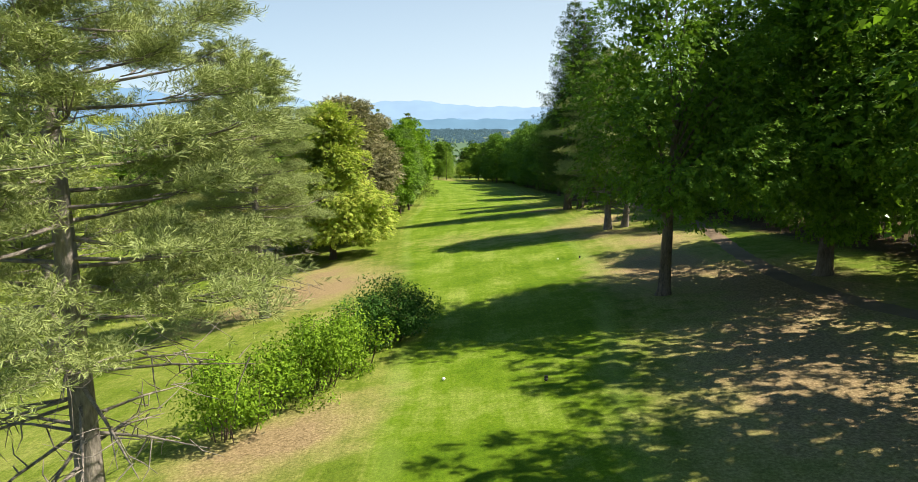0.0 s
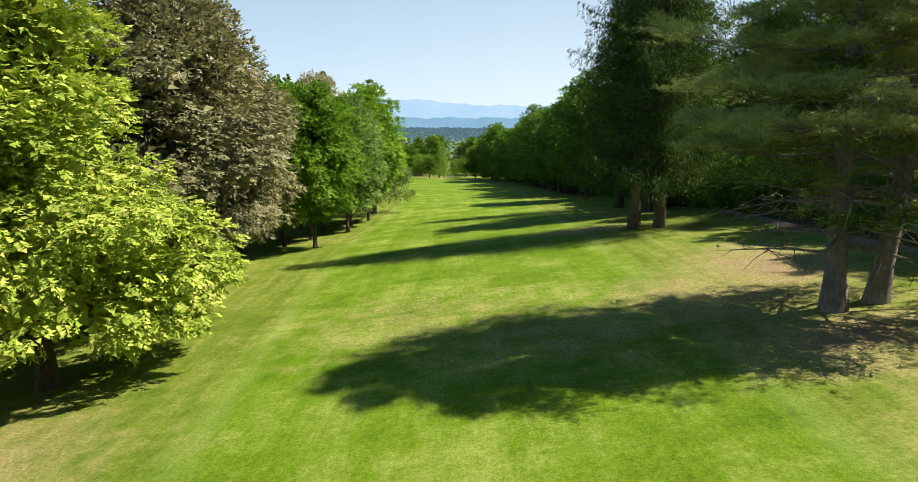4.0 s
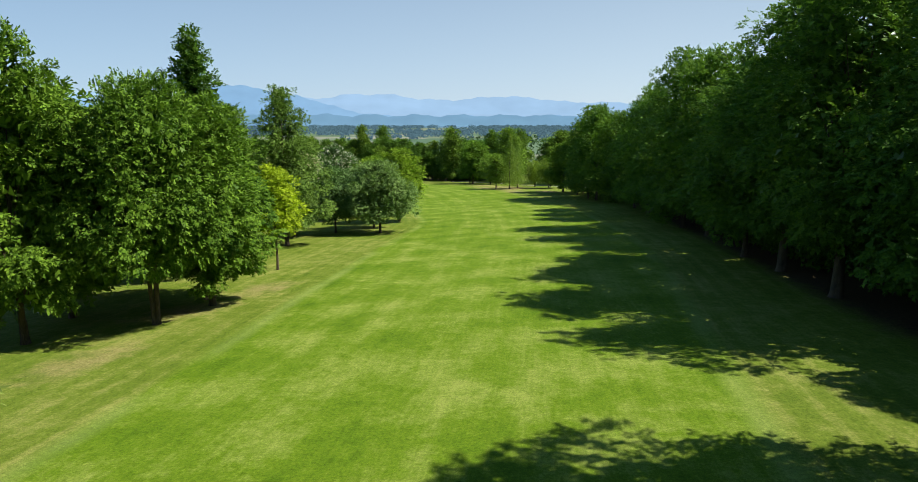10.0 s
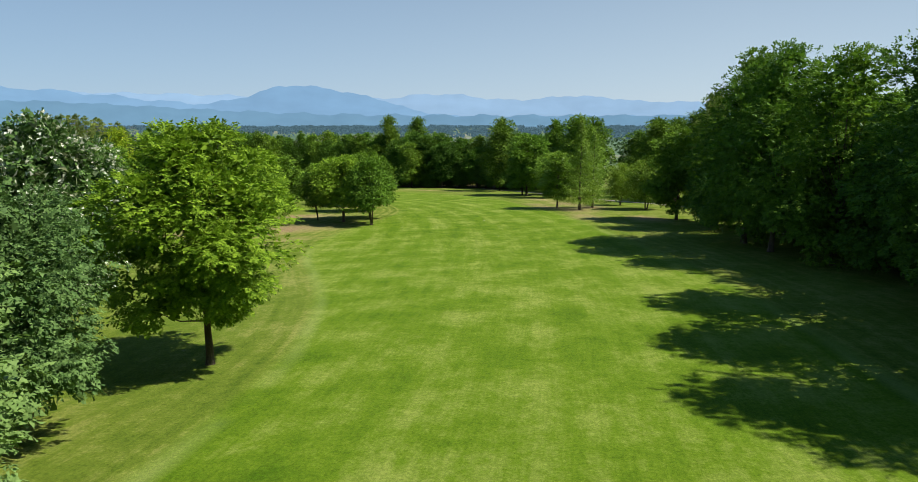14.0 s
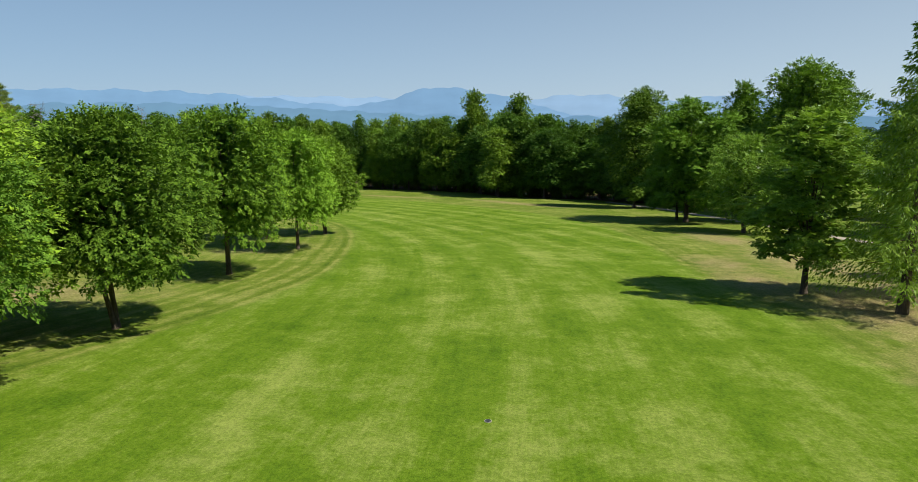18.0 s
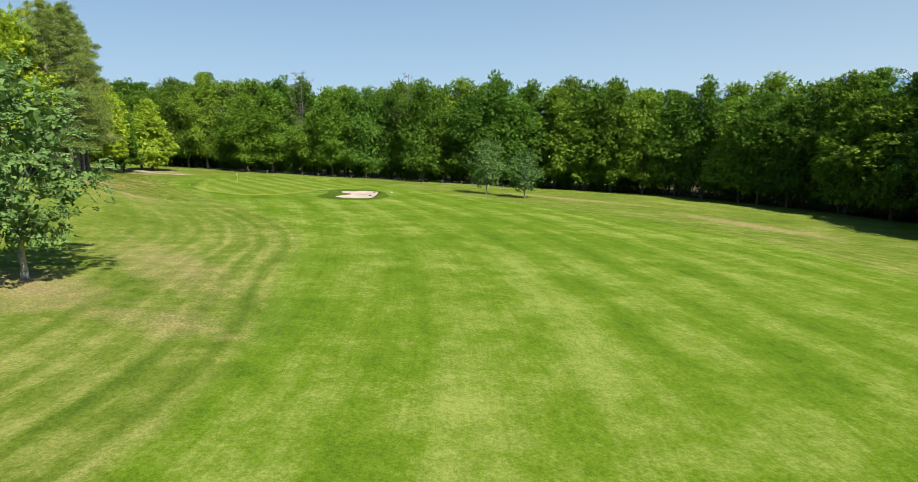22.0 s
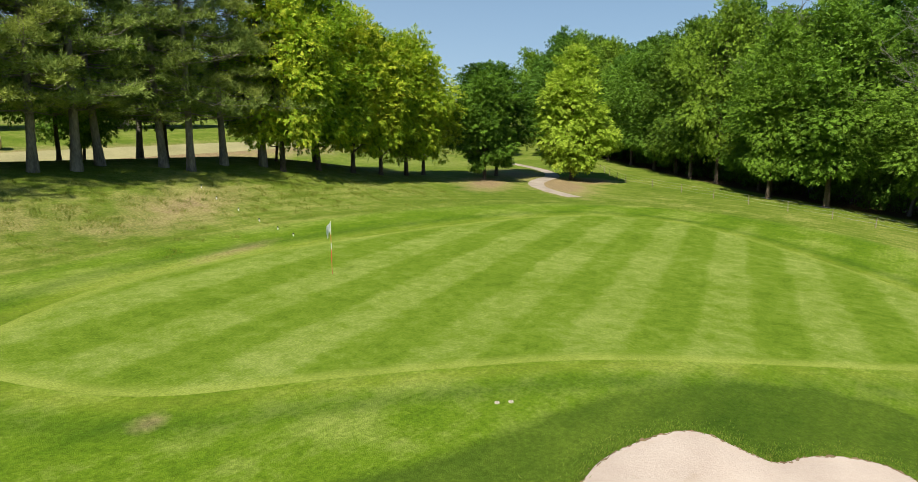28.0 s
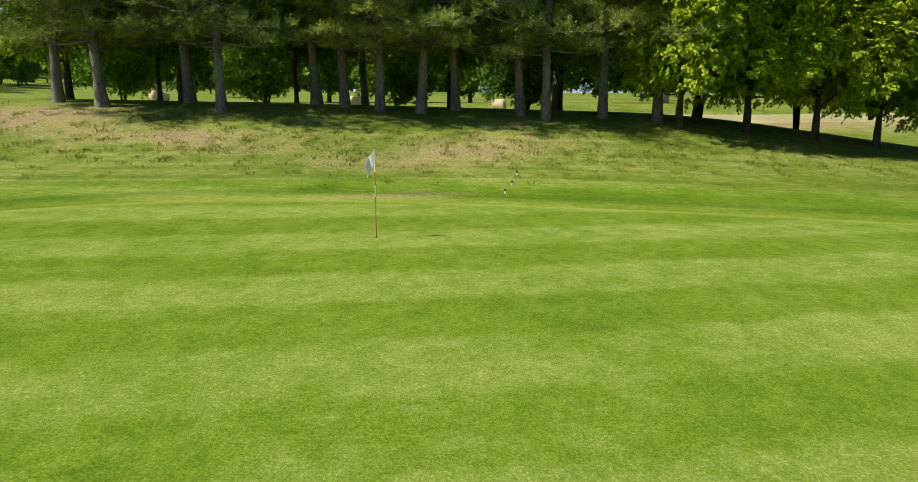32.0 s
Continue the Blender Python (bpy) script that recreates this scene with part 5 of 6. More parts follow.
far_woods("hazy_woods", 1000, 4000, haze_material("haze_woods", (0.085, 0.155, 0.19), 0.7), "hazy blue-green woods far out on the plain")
bell = lambda d, c, w: np.exp(-((d - c) / w) ** 2)
# ranges glow in their haze colour; no air is modelled in between
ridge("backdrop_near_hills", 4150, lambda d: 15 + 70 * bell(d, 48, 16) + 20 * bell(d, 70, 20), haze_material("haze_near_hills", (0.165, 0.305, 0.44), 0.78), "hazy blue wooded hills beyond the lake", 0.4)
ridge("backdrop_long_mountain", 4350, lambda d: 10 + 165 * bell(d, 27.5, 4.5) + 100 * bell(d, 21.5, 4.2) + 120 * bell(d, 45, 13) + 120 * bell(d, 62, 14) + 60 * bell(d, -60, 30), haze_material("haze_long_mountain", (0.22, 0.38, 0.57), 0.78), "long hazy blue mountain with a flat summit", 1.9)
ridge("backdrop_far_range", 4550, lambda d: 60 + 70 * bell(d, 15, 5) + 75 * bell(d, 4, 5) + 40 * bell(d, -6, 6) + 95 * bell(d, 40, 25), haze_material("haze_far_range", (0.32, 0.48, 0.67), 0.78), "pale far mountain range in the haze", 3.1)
w, nt, bs = material("lake_water", 0.12)
bs.inputs["Base Color"].default_value = (0.16, 0.30, 0.42, 1)
bump(nt, bs, noise_tex(nt, place(nt), 0.02, 3), 0.2, 1.0)
a = np.linspace(radians(-20), radians(75), 60)
v = np.concatenate([np.stack([-np.sin(a) * r, np.cos(a) * r, 0 * a - 50.2], 1) for r in (3350, 4140)])
i = np.arange(59)
tagged(new("lake", mesh_of("lake", v, np.stack([i, i + 1, i + 61, i + 60], 1), w)), "long blue lake below the mountains", "lake", kind="structure")

# ------------------------------------------------------------------ green, bunker, path


def turn_of(o):
    """+1 for an outline that runs anticlockwise, else -1."""
    q = np.roll(o, -1, 0)
    return 1.0 if (o[:, 0] * q[:, 1] - q[:, 0] * o[:, 1]).sum() > 0 else -1.0


def disc(name, outline, lift, mat, rings=16, hollow=None, outset=0.0):
    """A patch that lies on the ground inside an outline."""
    o = rounded(outline)
    o = o + outset * unit(np.stack([np.roll(o, -1, 0)[:, 1] - np.roll(o, 1, 0)[:, 1], np.roll(o, 1, 0)[:, 0] - np.roll(o, -1, 0)[:, 0]], 1)) * turn_of(o)
    c = o.mean(0)
    if hollow:
        c = np.array(hollow)
    t = np.linspace(0, 1, rings + 1)[1:]
    p = np.concatenate([c[None], (c + (o - c)[None] * t[:, None, None]).reshape(-1, 2)])
    z = ground_z(p[:, 0], p[:, 1]) + lift(p)
    n = len(o)
    j = np.arange(n)
    f = [np.stack([0 * j, 1 + j, 1 + (j + 1) % n, 1 + (j + 1) % n], 1)]
    tri = np.stack([0 * j, 1 + j, 1 + (j + 1) % n], 1)
    quads = []
    for r in range(rings - 1):
        a, b = 1 + r * n, 1 + (r + 1) * n
        quads.append(np.stack([a + j, b + j, b + (j + 1) % n, a + (j + 1) % n], 1))
    q = np.concatenate(quads)
    tris = np.concatenate([tri, q[:, [0, 1, 2]], q[:, [0, 2, 3]]])
    return new(name, mesh_of(name, np.stack([p[:, 0], p[:, 1], z], 1), tris, mat, True))


def green_material():
    m, nt, bs = material("putting_green_grass", 0.8)
    bs.inputs["Specular IOR Level"].default_value = 0.0
    p = place(nt)
    s = node(nt, "SeparateXYZ", {0: p})
    n_big, n_mid, n_fine = noise_tex(nt, p, 0.22, 4), noise_tex(nt, p, 1.6, 4), noise_tex(nt, p, 30, 4, 0.7)
    d = calc(nt, "ADD", calc(nt, "MULTIPLY", s.outputs[0], -0.11), calc(nt, "MULTIPLY", s.outputs[1], 0.99))
    st = calc(nt, "SINE", calc(nt, "MULTIPLY", calc(nt, "ADD", d, calc(nt, "MULTIPLY", n_big, 0.5)), 1.75))
    st = ramp(nt, calc(nt, "ADD", calc(nt, "MULTIPLY", st, 0.5), 0.5), [(0.35, (0, 0, 0)), (0.65, (1, 1, 1))])
    tone = calc(nt, "ADD", calc(nt, "MULTIPLY", st, 0.13), calc(nt, "ADD", calc(nt, "MULTIPLY", n_mid, 0.45), calc(nt, "ADD", calc(nt, "MULTIPLY", n_big, 0.35), calc(nt, "MULTIPLY", n_fine, 0.34))))
    tone = calc(nt, "ADD", tone, calc(nt, "MULTIPLY", calc(nt, "SUBTRACT", noise_tex(nt, p, 7, 5, 0.75), 0.5), 0.5))
    fleck = noise_tex(nt, p, 26, 5, 0.8)
    col = ramp(nt, tone, [(0.36, (0.064, 0.116, 0.009)), (0.60, (0.114, 0.176, 0.017)), (0.86, (0.215, 0.265, 0.062))])
    rim = node(nt, "Attribute", attribute_name="rim").outputs["Fac"]
    col = mix(nt, calc(nt, "MULTIPLY", rim, 0.60), col, (0.235, 0.275, 0.055))
    col = mix(nt, 0.75, col, ramp(nt, fleck, [(0.32, (0.5, 0.52, 0.45)), (0.52, (1.0, 1.0, 1.0)), (0.68, (1.9, 1.75, 1.7))]), "MULTIPLY")
    nt.links.new(col, bs.inputs["Base Color"])
    bump(nt, bs, n_fine, 0.5, 0.03)
    return m


green = tagged(disc("putting_green", GREEN, lambda p: 0.045 * smooth(0, 0.5, inside(rounded(GREEN), p[:, 0], p[:, 1])) - 0.012, green_material(), 40), "closely mown striped putting green", "putting green", kind="structure")
co = np.empty(len(green.data.vertices) * 3, np.float32)
green.data.vertices.foreach_get("co", co)
co = co.reshape(-1, 3)
at = green.data.attributes.new("rim", "FLOAT", "POINT")
at.data.foreach_set("value", (1 - smooth(0.25, 0.75, inside(rounded(GREEN), co[:, 0], co[:, 1]))).astype(np.float32))
def sand_material():
    """Pale raked sand with a darker, damp and trodden patch."""
    m, nt, bs = material("bunker_sand", 0.95)
    p = place(nt)
    n1, n2 = noise_tex(nt, p, 0.5, 4), noise_tex(nt, p, 14, 5, 0.7)
    col = mix(nt, ramp(nt, calc(nt, "ADD", calc(nt, "MULTIPLY", n1, 0.7), calc(nt, "MULTIPLY", n2, 0.3)), [(0.35, (0, 0, 0)), (0.68, (1, 1, 1))]), (0.385, 0.31, 0.255), (0.495, 0.415, 0.35))
    d = node(nt, "VectorMath", {0: p, 1: (-137.0, 403.1, -38.4)}, operation="DISTANCE").outputs["Value"]
    damp = ramp(nt, calc(nt, "SUBTRACT", calc(nt, "MULTIPLY", noise_tex(nt, p, 1.7, 6, 0.7), 1.9), calc(nt, "MULTIPLY", d, 0.30)), [(0.22, (0, 0, 0)), (0.62, (1, 1, 1))])
    nt.links.new(mix(nt, calc(nt, "MULTIPLY", damp, 0.7), col, (0.33, 0.26, 0.19)), bs.inputs["Base Color"])
    bump(nt, bs, n2, 0.5, 0.03)
    return m


SANDY = sand_material()
so = rounded(SAND)
bunker = tagged(disc("sand_bunker", SAND, lambda p: 0.012 - 0.24 * smooth(0.1, 2.6, inside(so, p[:, 0], p[:, 1])), SANDY, 14, (-135.0, 402.6), 0.18), "kidney-shaped bunker of pale raked sand", "bunker")

# earth lip that the turf leaves bare round the sand
EARTH = two_tone("bare_earth", (0.10, 0.066, 0.036), (0.24, 0.17, 0.10), 1.5, 0.95, 10, 0.8, 0.03)
rim_o = rounded(SAND, 4)
rl = np.random.default_rng(8)
n_o = len(rim_o)
out_o = unit(np.stack([np.roll(rim_o, -1, 0)[:, 1] - np.roll(rim_o, 1, 0)[:, 1], np.roll(rim_o, 1, 0)[:, 0] - np.roll(rim_o, -1, 0)[:, 0]], 1)) * turn_of(rim_o)
rings_o = []
for off, dz in ((0.22, -0.05), (0.185, 0.02), (0.15, 0.015), (0.07, -0.10)):
    q = rim_o + out_o * (off + rl.normal(0, 0.025, n_o))[:, None]
    rings_o.append(np.stack([q[:, 0], q[:, 1], ground_z(q[:, 0], q[:, 1]) + dz + rl.normal(0, 0.012, n_o)], 1))
k_o = np.arange(n_o)
lip = new("lip", mesh_of("lip", np.concatenate(rings_o), np.concatenate([np.stack([r * n_o + k_o, r * n_o + (k_o + 1) % n_o, (r + 1) * n_o + (k_o + 1) % n_o, (r + 1) * n_o + k_o], 1) for r in range(3)]), EARTH))
lip.parent = bunker
tagged(lip, "ragged brown earth lip")


# longer grass that hangs over the bunker's edge and on the rough bank
GRASS_BLADE = leaf_material("grass_blade", (0.040, 0.086, 0.008), (0.110, 0.170, 0.020), 0.2, (0.165, 0.19, 0.04), 0.0)


def blade_field(name, x, y, lo, hi, seed, label):
    """Upright blades of grass at the given spots."""
    rng = np.random.default_rng(seed)
    m = len(x)
    p = np.stack([x, y, ground_z(x, y) - 0.01], 1)
    al = unit(np.stack([rng.normal(0, 0.45, m), rng.normal(0, 0.45, m), np.ones(m)], 1))
    ln = rng.uniform(lo, hi, m)
    v, f = blades(p, al, np.stack([rng.normal(size=m), rng.normal(size=m), 0.3 * np.ones(m)], 1), ln, ln * 0.16)
    return tagged(new(name, mesh_of(name, v, f, GRASS_BLADE)), label, "grass", kind="stuff")


rg = np.random.default_rng(12)
pick_o = rg.integers(0, n_o, 16000)
away_o = 0.20 + np.abs(rg.normal(0, 0.28, 16000))
edge_p = rim_o[pick_o] + out_o[pick_o] * away_o[:, None] + rg.normal(0, 0.05, (16000, 2))
blade_field("bunker_fringe", edge_p[:, 0], edge_p[:, 1], 0.05, 0.13, 13, "longer grass hanging over the bunker's edge")
clump = np.stack([rg.uniform(-172, -120, 900), 372.5 + rg.normal(0, 2.6, 900)], 1)
tuft_p = np.repeat(clump, 34, 0) + rg.normal(0, 0.16, (900 * 34, 2))
blade_field("bank_tufts", tuft_p[:, 0], tuft_p[:, 1], 0.06, 0.20, 14, "tufts of rough grass on the bank below the pines")


def strip(name, pts, width, mat, label, lift=0.03, category="path"):
    """A path along a line of points, draped on the ground."""
    p = np.array(pts, float)
    for _ in range(2):
        q = np.concatenate([[p[0]], np.stack([p[:-1] * 0.75 + p[1:] * 0.25, p[:-1] * 0.25 + p[1:] * 0.75], 1).reshape(-1, 2), [p[-1]]])
        p = q
    s = np.concatenate([[0], np.cumsum(np.linalg.norm(np.diff(p, axis=0), axis=1))])
    ss = np.arange(0, s[-1], 0.7)
    p = np.stack([np.interp(ss, s, p[:, 0]), np.interp(ss, s, p[:, 1])], 1)
    t = unit(np.gradient(p, axis=0))
    nrm = np.stack([-t[:, 1], t[:, 0]], 1)
    cols = []
    rng = np.random.default_rng(3)
    for k, f in enumerate((-0.5, -0.25, 0, 0.25, 0.5)):
        wob = rng.normal(0, 0.08, len(p)) if abs(f) == 0.5 else 0
        q = p + nrm * (f * width + wob)[:, None] if abs(f) == 0.5 else p + nrm * f * width
        cols.append(np.stack([q[:, 0], q[:, 1], ground_z(q[:, 0], q[:, 1]) + lift - 0.06 * (abs(f) == 0.5)], 1))
    v = np.stack(cols, 1).reshape(-1, 3)
    i, j = np.meshgrid(np.arange(len(p) - 1), np.arange(4), indexing="ij")
    f = np.stack([i * 5 + j, i * 5 + j + 1, (i + 1) * 5 + j + 1, (i + 1) * 5 + j], -1).reshape(-1, 4)
    return tagged(new(name, mesh_of(name, v, f, mat, True)), label, category, kind="structure")


STUBBLE = two_tone("pale_stubble", (0.21, 0.195, 0.085), (0.36, 0.325, 0.16), 0.25, 0.95, 20, 0.6, 0.03)
GRAVEL = two_tone("gravel", (0.22, 0.18, 0.145), (0.42, 0.36, 0.30), 0.7, 0.95, 25, 0.5, 0.02)
ASPHALT = two_tone("trodden_earth", (0.105, 0.072, 0.044), (0.215, 0.155, 0.098), 0.5, 0.9, 30, 0.4, 0.01)
strip("pavement_by_the_tee", [(30, 5), (23, 20), (18.8, 29), (20, 42), (23.5, 56), (26.5, 72), (26, 88), (27.5, 102), (29.5, 116), (31.2, 132), (31.4, 148), (33, 160), (36, 172)], 1.7, ASPHALT, "worn brown path under the trees")
strip("pavement_by_the_maples", [(-60, 122), (-40, 116), (-27, 106), (-20, 97), (-24, 84), (-40, 72)], 2.6, GRAVEL, "pale gravel path behind the copper beeches")
strip("pavement_by_the_green", [(-240, 330), (-222, 350), (-210, 366), (-200, 375.5), (-190, 376.5), (-184.5, 379.3), (-180.5, 385)], 2.2, GRAVEL, "pale gravel path past the golden maple")
strip("stubble_strip", [(-260, 333), (-200, 340), (-150, 342), (-112, 344), (-96, 338)], 5, STUBBLE, "strip of pale dry stubble behind the grove", 0.05, "field")
strip("pavement_beyond_the_fairway", [(-46, 447), (-28, 425), (-10, 396), (6, 372), (20, 352), (34, 326), (45, 300)], 2.4, GRAVEL, "pale gravel path through dry rough")

# ------------------------------------------------------------------ things on the course
def plain(name, col, rough=0.5, metal=0.0, wear=0.15):
    m, nt, bs = material(name, rough)
    n1 = noise_tex(nt, own(nt), 9, 4)
    nt.links.new(mix(nt, n1, tuple(c * (1 - wear) for c in col), tuple(min(1, c * (1 + wear)) for c in col)), bs.inputs["Base Color"])
    bs.inputs["Metallic"].default_value = metal
    bump(nt, bs, noise_tex(nt, own(nt), 40, 3), 0.15, 0.005)
    return m


WHITE = plain("white_paint", (0.80, 0.80, 0.78))
BLACK = plain("black_paint", (0.02, 0.02, 0.022), 0.45)
RED = plain("red_paint", (0.50, 0.06, 0.04), 0.4)
CLOTH = plain("white_flag_cloth", (0.85, 0.85, 0.84), 0.8, 0, 0.06)
ALU = plain("aluminium", (0.62, 0.64, 0.66), 0.3, 0.9)
BIN_GREEN = plain("bin_plastic", (0.012, 0.10, 0.07), 0.45)
WEATHERED = two_tone("weathered_wood", (0.13, 0.10, 0.075), (0.34, 0.29, 0.23), 3, 0.85, 10, 0.6, 0.01, own, (1, 1, 0.2))
STRAW = two_tone("straw_bale", (0.38, 0.30, 0.16), (0.66, 0.56, 0.36), 4, 0.95, 8, 0.9, 0.04, own)
DEADWOOD = two_tone("dead_wood", (0.085, 0.078, 0.07), (0.27, 0.255, 0.235), 1.5, 0.9, 9, 0.6, 0.03, own, (1, 1, 0.3))


def cyl(bm, r1, r2, z0, z1, sides=12, at=(0, 0)):
    bmesh.ops.create_cone(bm, cap_ends=True, segments=sides, radius1=r1, radius2=r2, depth=z1 - z0, matrix=Matrix.Translation((at[0], at[1], (z0 + z1) / 2)))


def box(bm, size, at=(0, 0, 0), turn=(0, 0, 0), bevel=0.0):
    g = bmesh.ops.create_cube(bm, size=1.0, matrix=pose(*at, *turn) @ Matrix.Diagonal((*size, 1)))
    if bevel:
        es = list({e for v in g["verts"] for e in v.link_edges})
        bmesh.ops.bevel(bm, geom=es, offset=bevel, segments=2, affect="EDGES", profile=0.5)


def thing(name, x, y, turn, label, category, group="", lift=0.0):
    ob = new(name)
    ob.matrix_basis = pose(x, y, gz(x, y) + lift, 0, 0, turn)
    return tagged(ob, label, category, group)


def bands(parent, r, z0, marks, sides=12):
    """A round pole of painted lengths; marks: name, top height, material."""
    for name, z1, mat in marks:
        bm = bmesh.new()
        cyl(bm, r, r, z0, z1, sides)
        part(name, bm, mat, parent)
        z0 = z1


# flagstick in its hole
flag = thing("flagstick", -146.0, 386.75, -15, "white flag on a red and white banded pole in the hole", "flag", lift=0.034)
bands(flag, 0.011, -0.1, [("lower_band", 1.02, RED), ("white_band", 1.30, WHITE), ("upper_band", 1.62, RED), ("top_band", 2.15, WHITE)])
bm = bmesh.new()
n, rows_ = 14, 10
grid = []
for i in range(n + 1):
    u = i / n
    drop = 0.36 * u ** 1.3
    line = []
    for j in range(rows_ + 1):
        v = j / rows_
        line.append(bm.verts.new((0.012 + u * 0.20 + 0.03 * math.sin(v * 5) * u, 0.05 * math.sin(u * 7 + v * 2) * u, 2.13 - v * (0.34 + 0.10 * u) - drop * 0.62)))
    grid.append(line)
for i in range(n):
    for j in range(rows_):
        bm.faces.new((grid[i][j], grid[i + 1][j], grid[i + 1][j + 1], grid[i][j + 1]))
bmesh.ops.solidify(bm, geom=bm.faces[:], thickness=0.003)
cloth = part("flag_cloth", bm, CLOTH, flag, "white flag hanging in folds")
bm = bmesh.new()
cyl(bm, 0.016, 0.016, 2.145, 2.17, 12)
part("cap", bm, WHITE, flag)
bm = bmesh.new()
bmesh.ops.create_circle(bm, cap_ends=True, radius=0.054, segments=20, matrix=Matrix.Translation((0, 0, 0.006)))
part("cup", bm, BLACK, flag, "dark mouth of the hole")

# banded stakes up the bank
stake = None
for x, y in [(-150.2, 380.5), (-150.7, 378.9), (-151.2, 377.0), (-151.8, 374.7), (-152.1, 372.5), (-152.6, 370.6)]:
    m = pose(x, y, gz(x, y), rnd.uniform(-4, 4), rnd.uniform(-4, 4), rnd.uniform(0, 90))
    if stake is None:
        stake = thing("marker_stake", x, y, 0, "short white stake with a black head stuck in the bank", "stake", "stakes up the bank")
        bands(stake, 0.034, -0.2, [("foot_band", 0.10, WHITE), ("head_band", 0.17, BLACK)], 10)
    else:
        copy_thing(stake, m)


def rake(x, y, turn, length, label):
    r = thing("bunker_rake", x, y, turn, label, "rake", "bunker rakes", 0.0)
    z = 0.0
    bm = bmesh.new()
    box(bm, (0.46, 0.045, 0.05), (0, 0, z + 0.06), bevel=0.008)
    part("rake_head", bm, BLACK, r)
    for i in range(13):
        bm = bmesh.new()
        cyl(bm, 0.008, 0.004, z + 0.0, z + 0.05, 6, (-0.204 + i * 0.034, 0))
        part("tooth", bm, BLACK, r)
    bm = bmesh.new()
    v, f = tube([(0, 0, z + 0.06), (0, length * 0.5, z + 0.075), (0, length, z + 0.06)], [0.014, 0.014, 0.014], 8)
    me = mesh_of("handle", v, f, ALU, True)
    bm.free()
    h = new("handle", me)
    h.parent = r
    bm = bmesh.new()
    cyl(bm, 0.03, 0.02, 0.0, 0.09, 10)
    part("socket", bm, BLACK, r)
    return r


def sand_z(x, y):
    d = float(inside(so, np.array([x]), np.array([y]))[0])
    return gz(x, y) + 0.012 - 0.24 * float(smooth(0.1, 2.6, d))


r1 = rake(-137.7, 405.1, 0, 2.1, "rake with aluminium handle lying over the bunker's lip")
r1.matrix_basis = pose(-137.8, 405.3, sand_z(-137.8, 405.3), 3, 0, 45)
r2 = rake(-132.8, 402.7, 0, 1.7, "rake lying on the bunker sand")
r2.matrix_basis = pose(-132.8, 402.75, sand_z(-132.8, 402.75), 2, 0, -97)

# notice beside the bunker
sign = thing("notice_board", -138.0, 408.2, 0, "small grey notice board lying in the grass", "sign", lift=0.0)
sign.matrix_basis = pose(-137.95, 408.2, gz(-137.95, 408.2) + 0.05, 30, 0, 115) @ Matrix.Scale(0.62, 4)
bm = bmesh.new()
box(bm, (0.55, 0.34, 0.03), (0, 0, 0.08), bevel=0.006)
part("board", bm, plain("slate_board", (0.05, 0.07, 0.09)), sign)
for s, at in (((0.59, 0.03, 0.05), (0, 0.17, 0.085)), ((0.59, 0.03, 0.05), (0, -0.17, 0.085)), ((0.03, 0.34, 0.05), (0.285, 0, 0.085)), ((0.03, 0.34, 0.05), (-0.285, 0, 0.085))):
    bm = bmesh.new()
    box(bm, s, at, bevel=0.005)
    part("frame_bar", bm, ALU, sign)
for k, (wd, yy) in enumerate(((0.30, 0.08), (0.38, 0.01), (0.34, -0.06))):
    bm = bmesh.new()
    box(bm, (wd, 0.018, 0.004), (0, yy, 0.098))
    part("text_bar", bm, WHITE, sign)
for sx in (-0.2, 0.2):
    bm = bmesh.new()
    cyl(bm, 0.012, 0.012, -0.20, 0.07, 8, (sx, 0))
    part("leg", bm, ALU, sign)

# sprinkler heads by the green
for i, (x, y) in enumerate([(-139.7, 397.4), (-139.95, 397.65)]):
    s = thing("sprinkler_cover", x, y, 20 * i, "pale round sprinkler cover set in the grass", "sprinkler", "sprinkler covers")
    bm = bmesh.new()
    cyl(bm, 0.065, 0.06, -0.03, 0.03, 18)
    part("cover", bm, plain("pale_plastic", (0.42, 0.37, 0.28), 0.7), s)
    bm = bmesh.new()
    cyl(bm, 0.02, 0.018, 0.03, 0.04, 12)
    part("nozzle", bm, WEATHERED, s)
# distance markers in the mown apron
for x, y in [(-122.8, 384.7)]:
    s = thing("yardage_marker", x, y, 0, "small slate-blue stone marker in the mown grass", "marker", "yardage markers")
    bm = bmesh.new()
    box(bm, (0.2, 0.16, 0.2), (0, 0, 0.05), bevel=0.03)
    part("block", bm, plain("slate_stone", (0.10, 0.13, 0.17)), s)

plate = None
for x, y in [(-17.9, 320.8), (-11.9, 302.6), (-40.3, 368.0)]:
    if plate is None:
        plate = thing("distance_plate", x, y, 0, "round dark plate with a pale rim let into the fairway", "plate", "plates in the fairway")
        bm = bmesh.new()
        cyl(bm, 0.12, 0.115, -0.03, 0.02, 20)
        part("rim", bm, plain("pale_rim", (0.34, 0.32, 0.27), 0.7), plate)
        bm = bmesh.new()
        cyl(bm, 0.095, 0.095, 0.0, 0.026, 20)
        part("disc", bm, plain("dark_disc", (0.03, 0.03, 0.035), 0.5), plate)
    else:
        copy_thing(plate, pose(x, y, gz(x, y), 0, 0, 20))

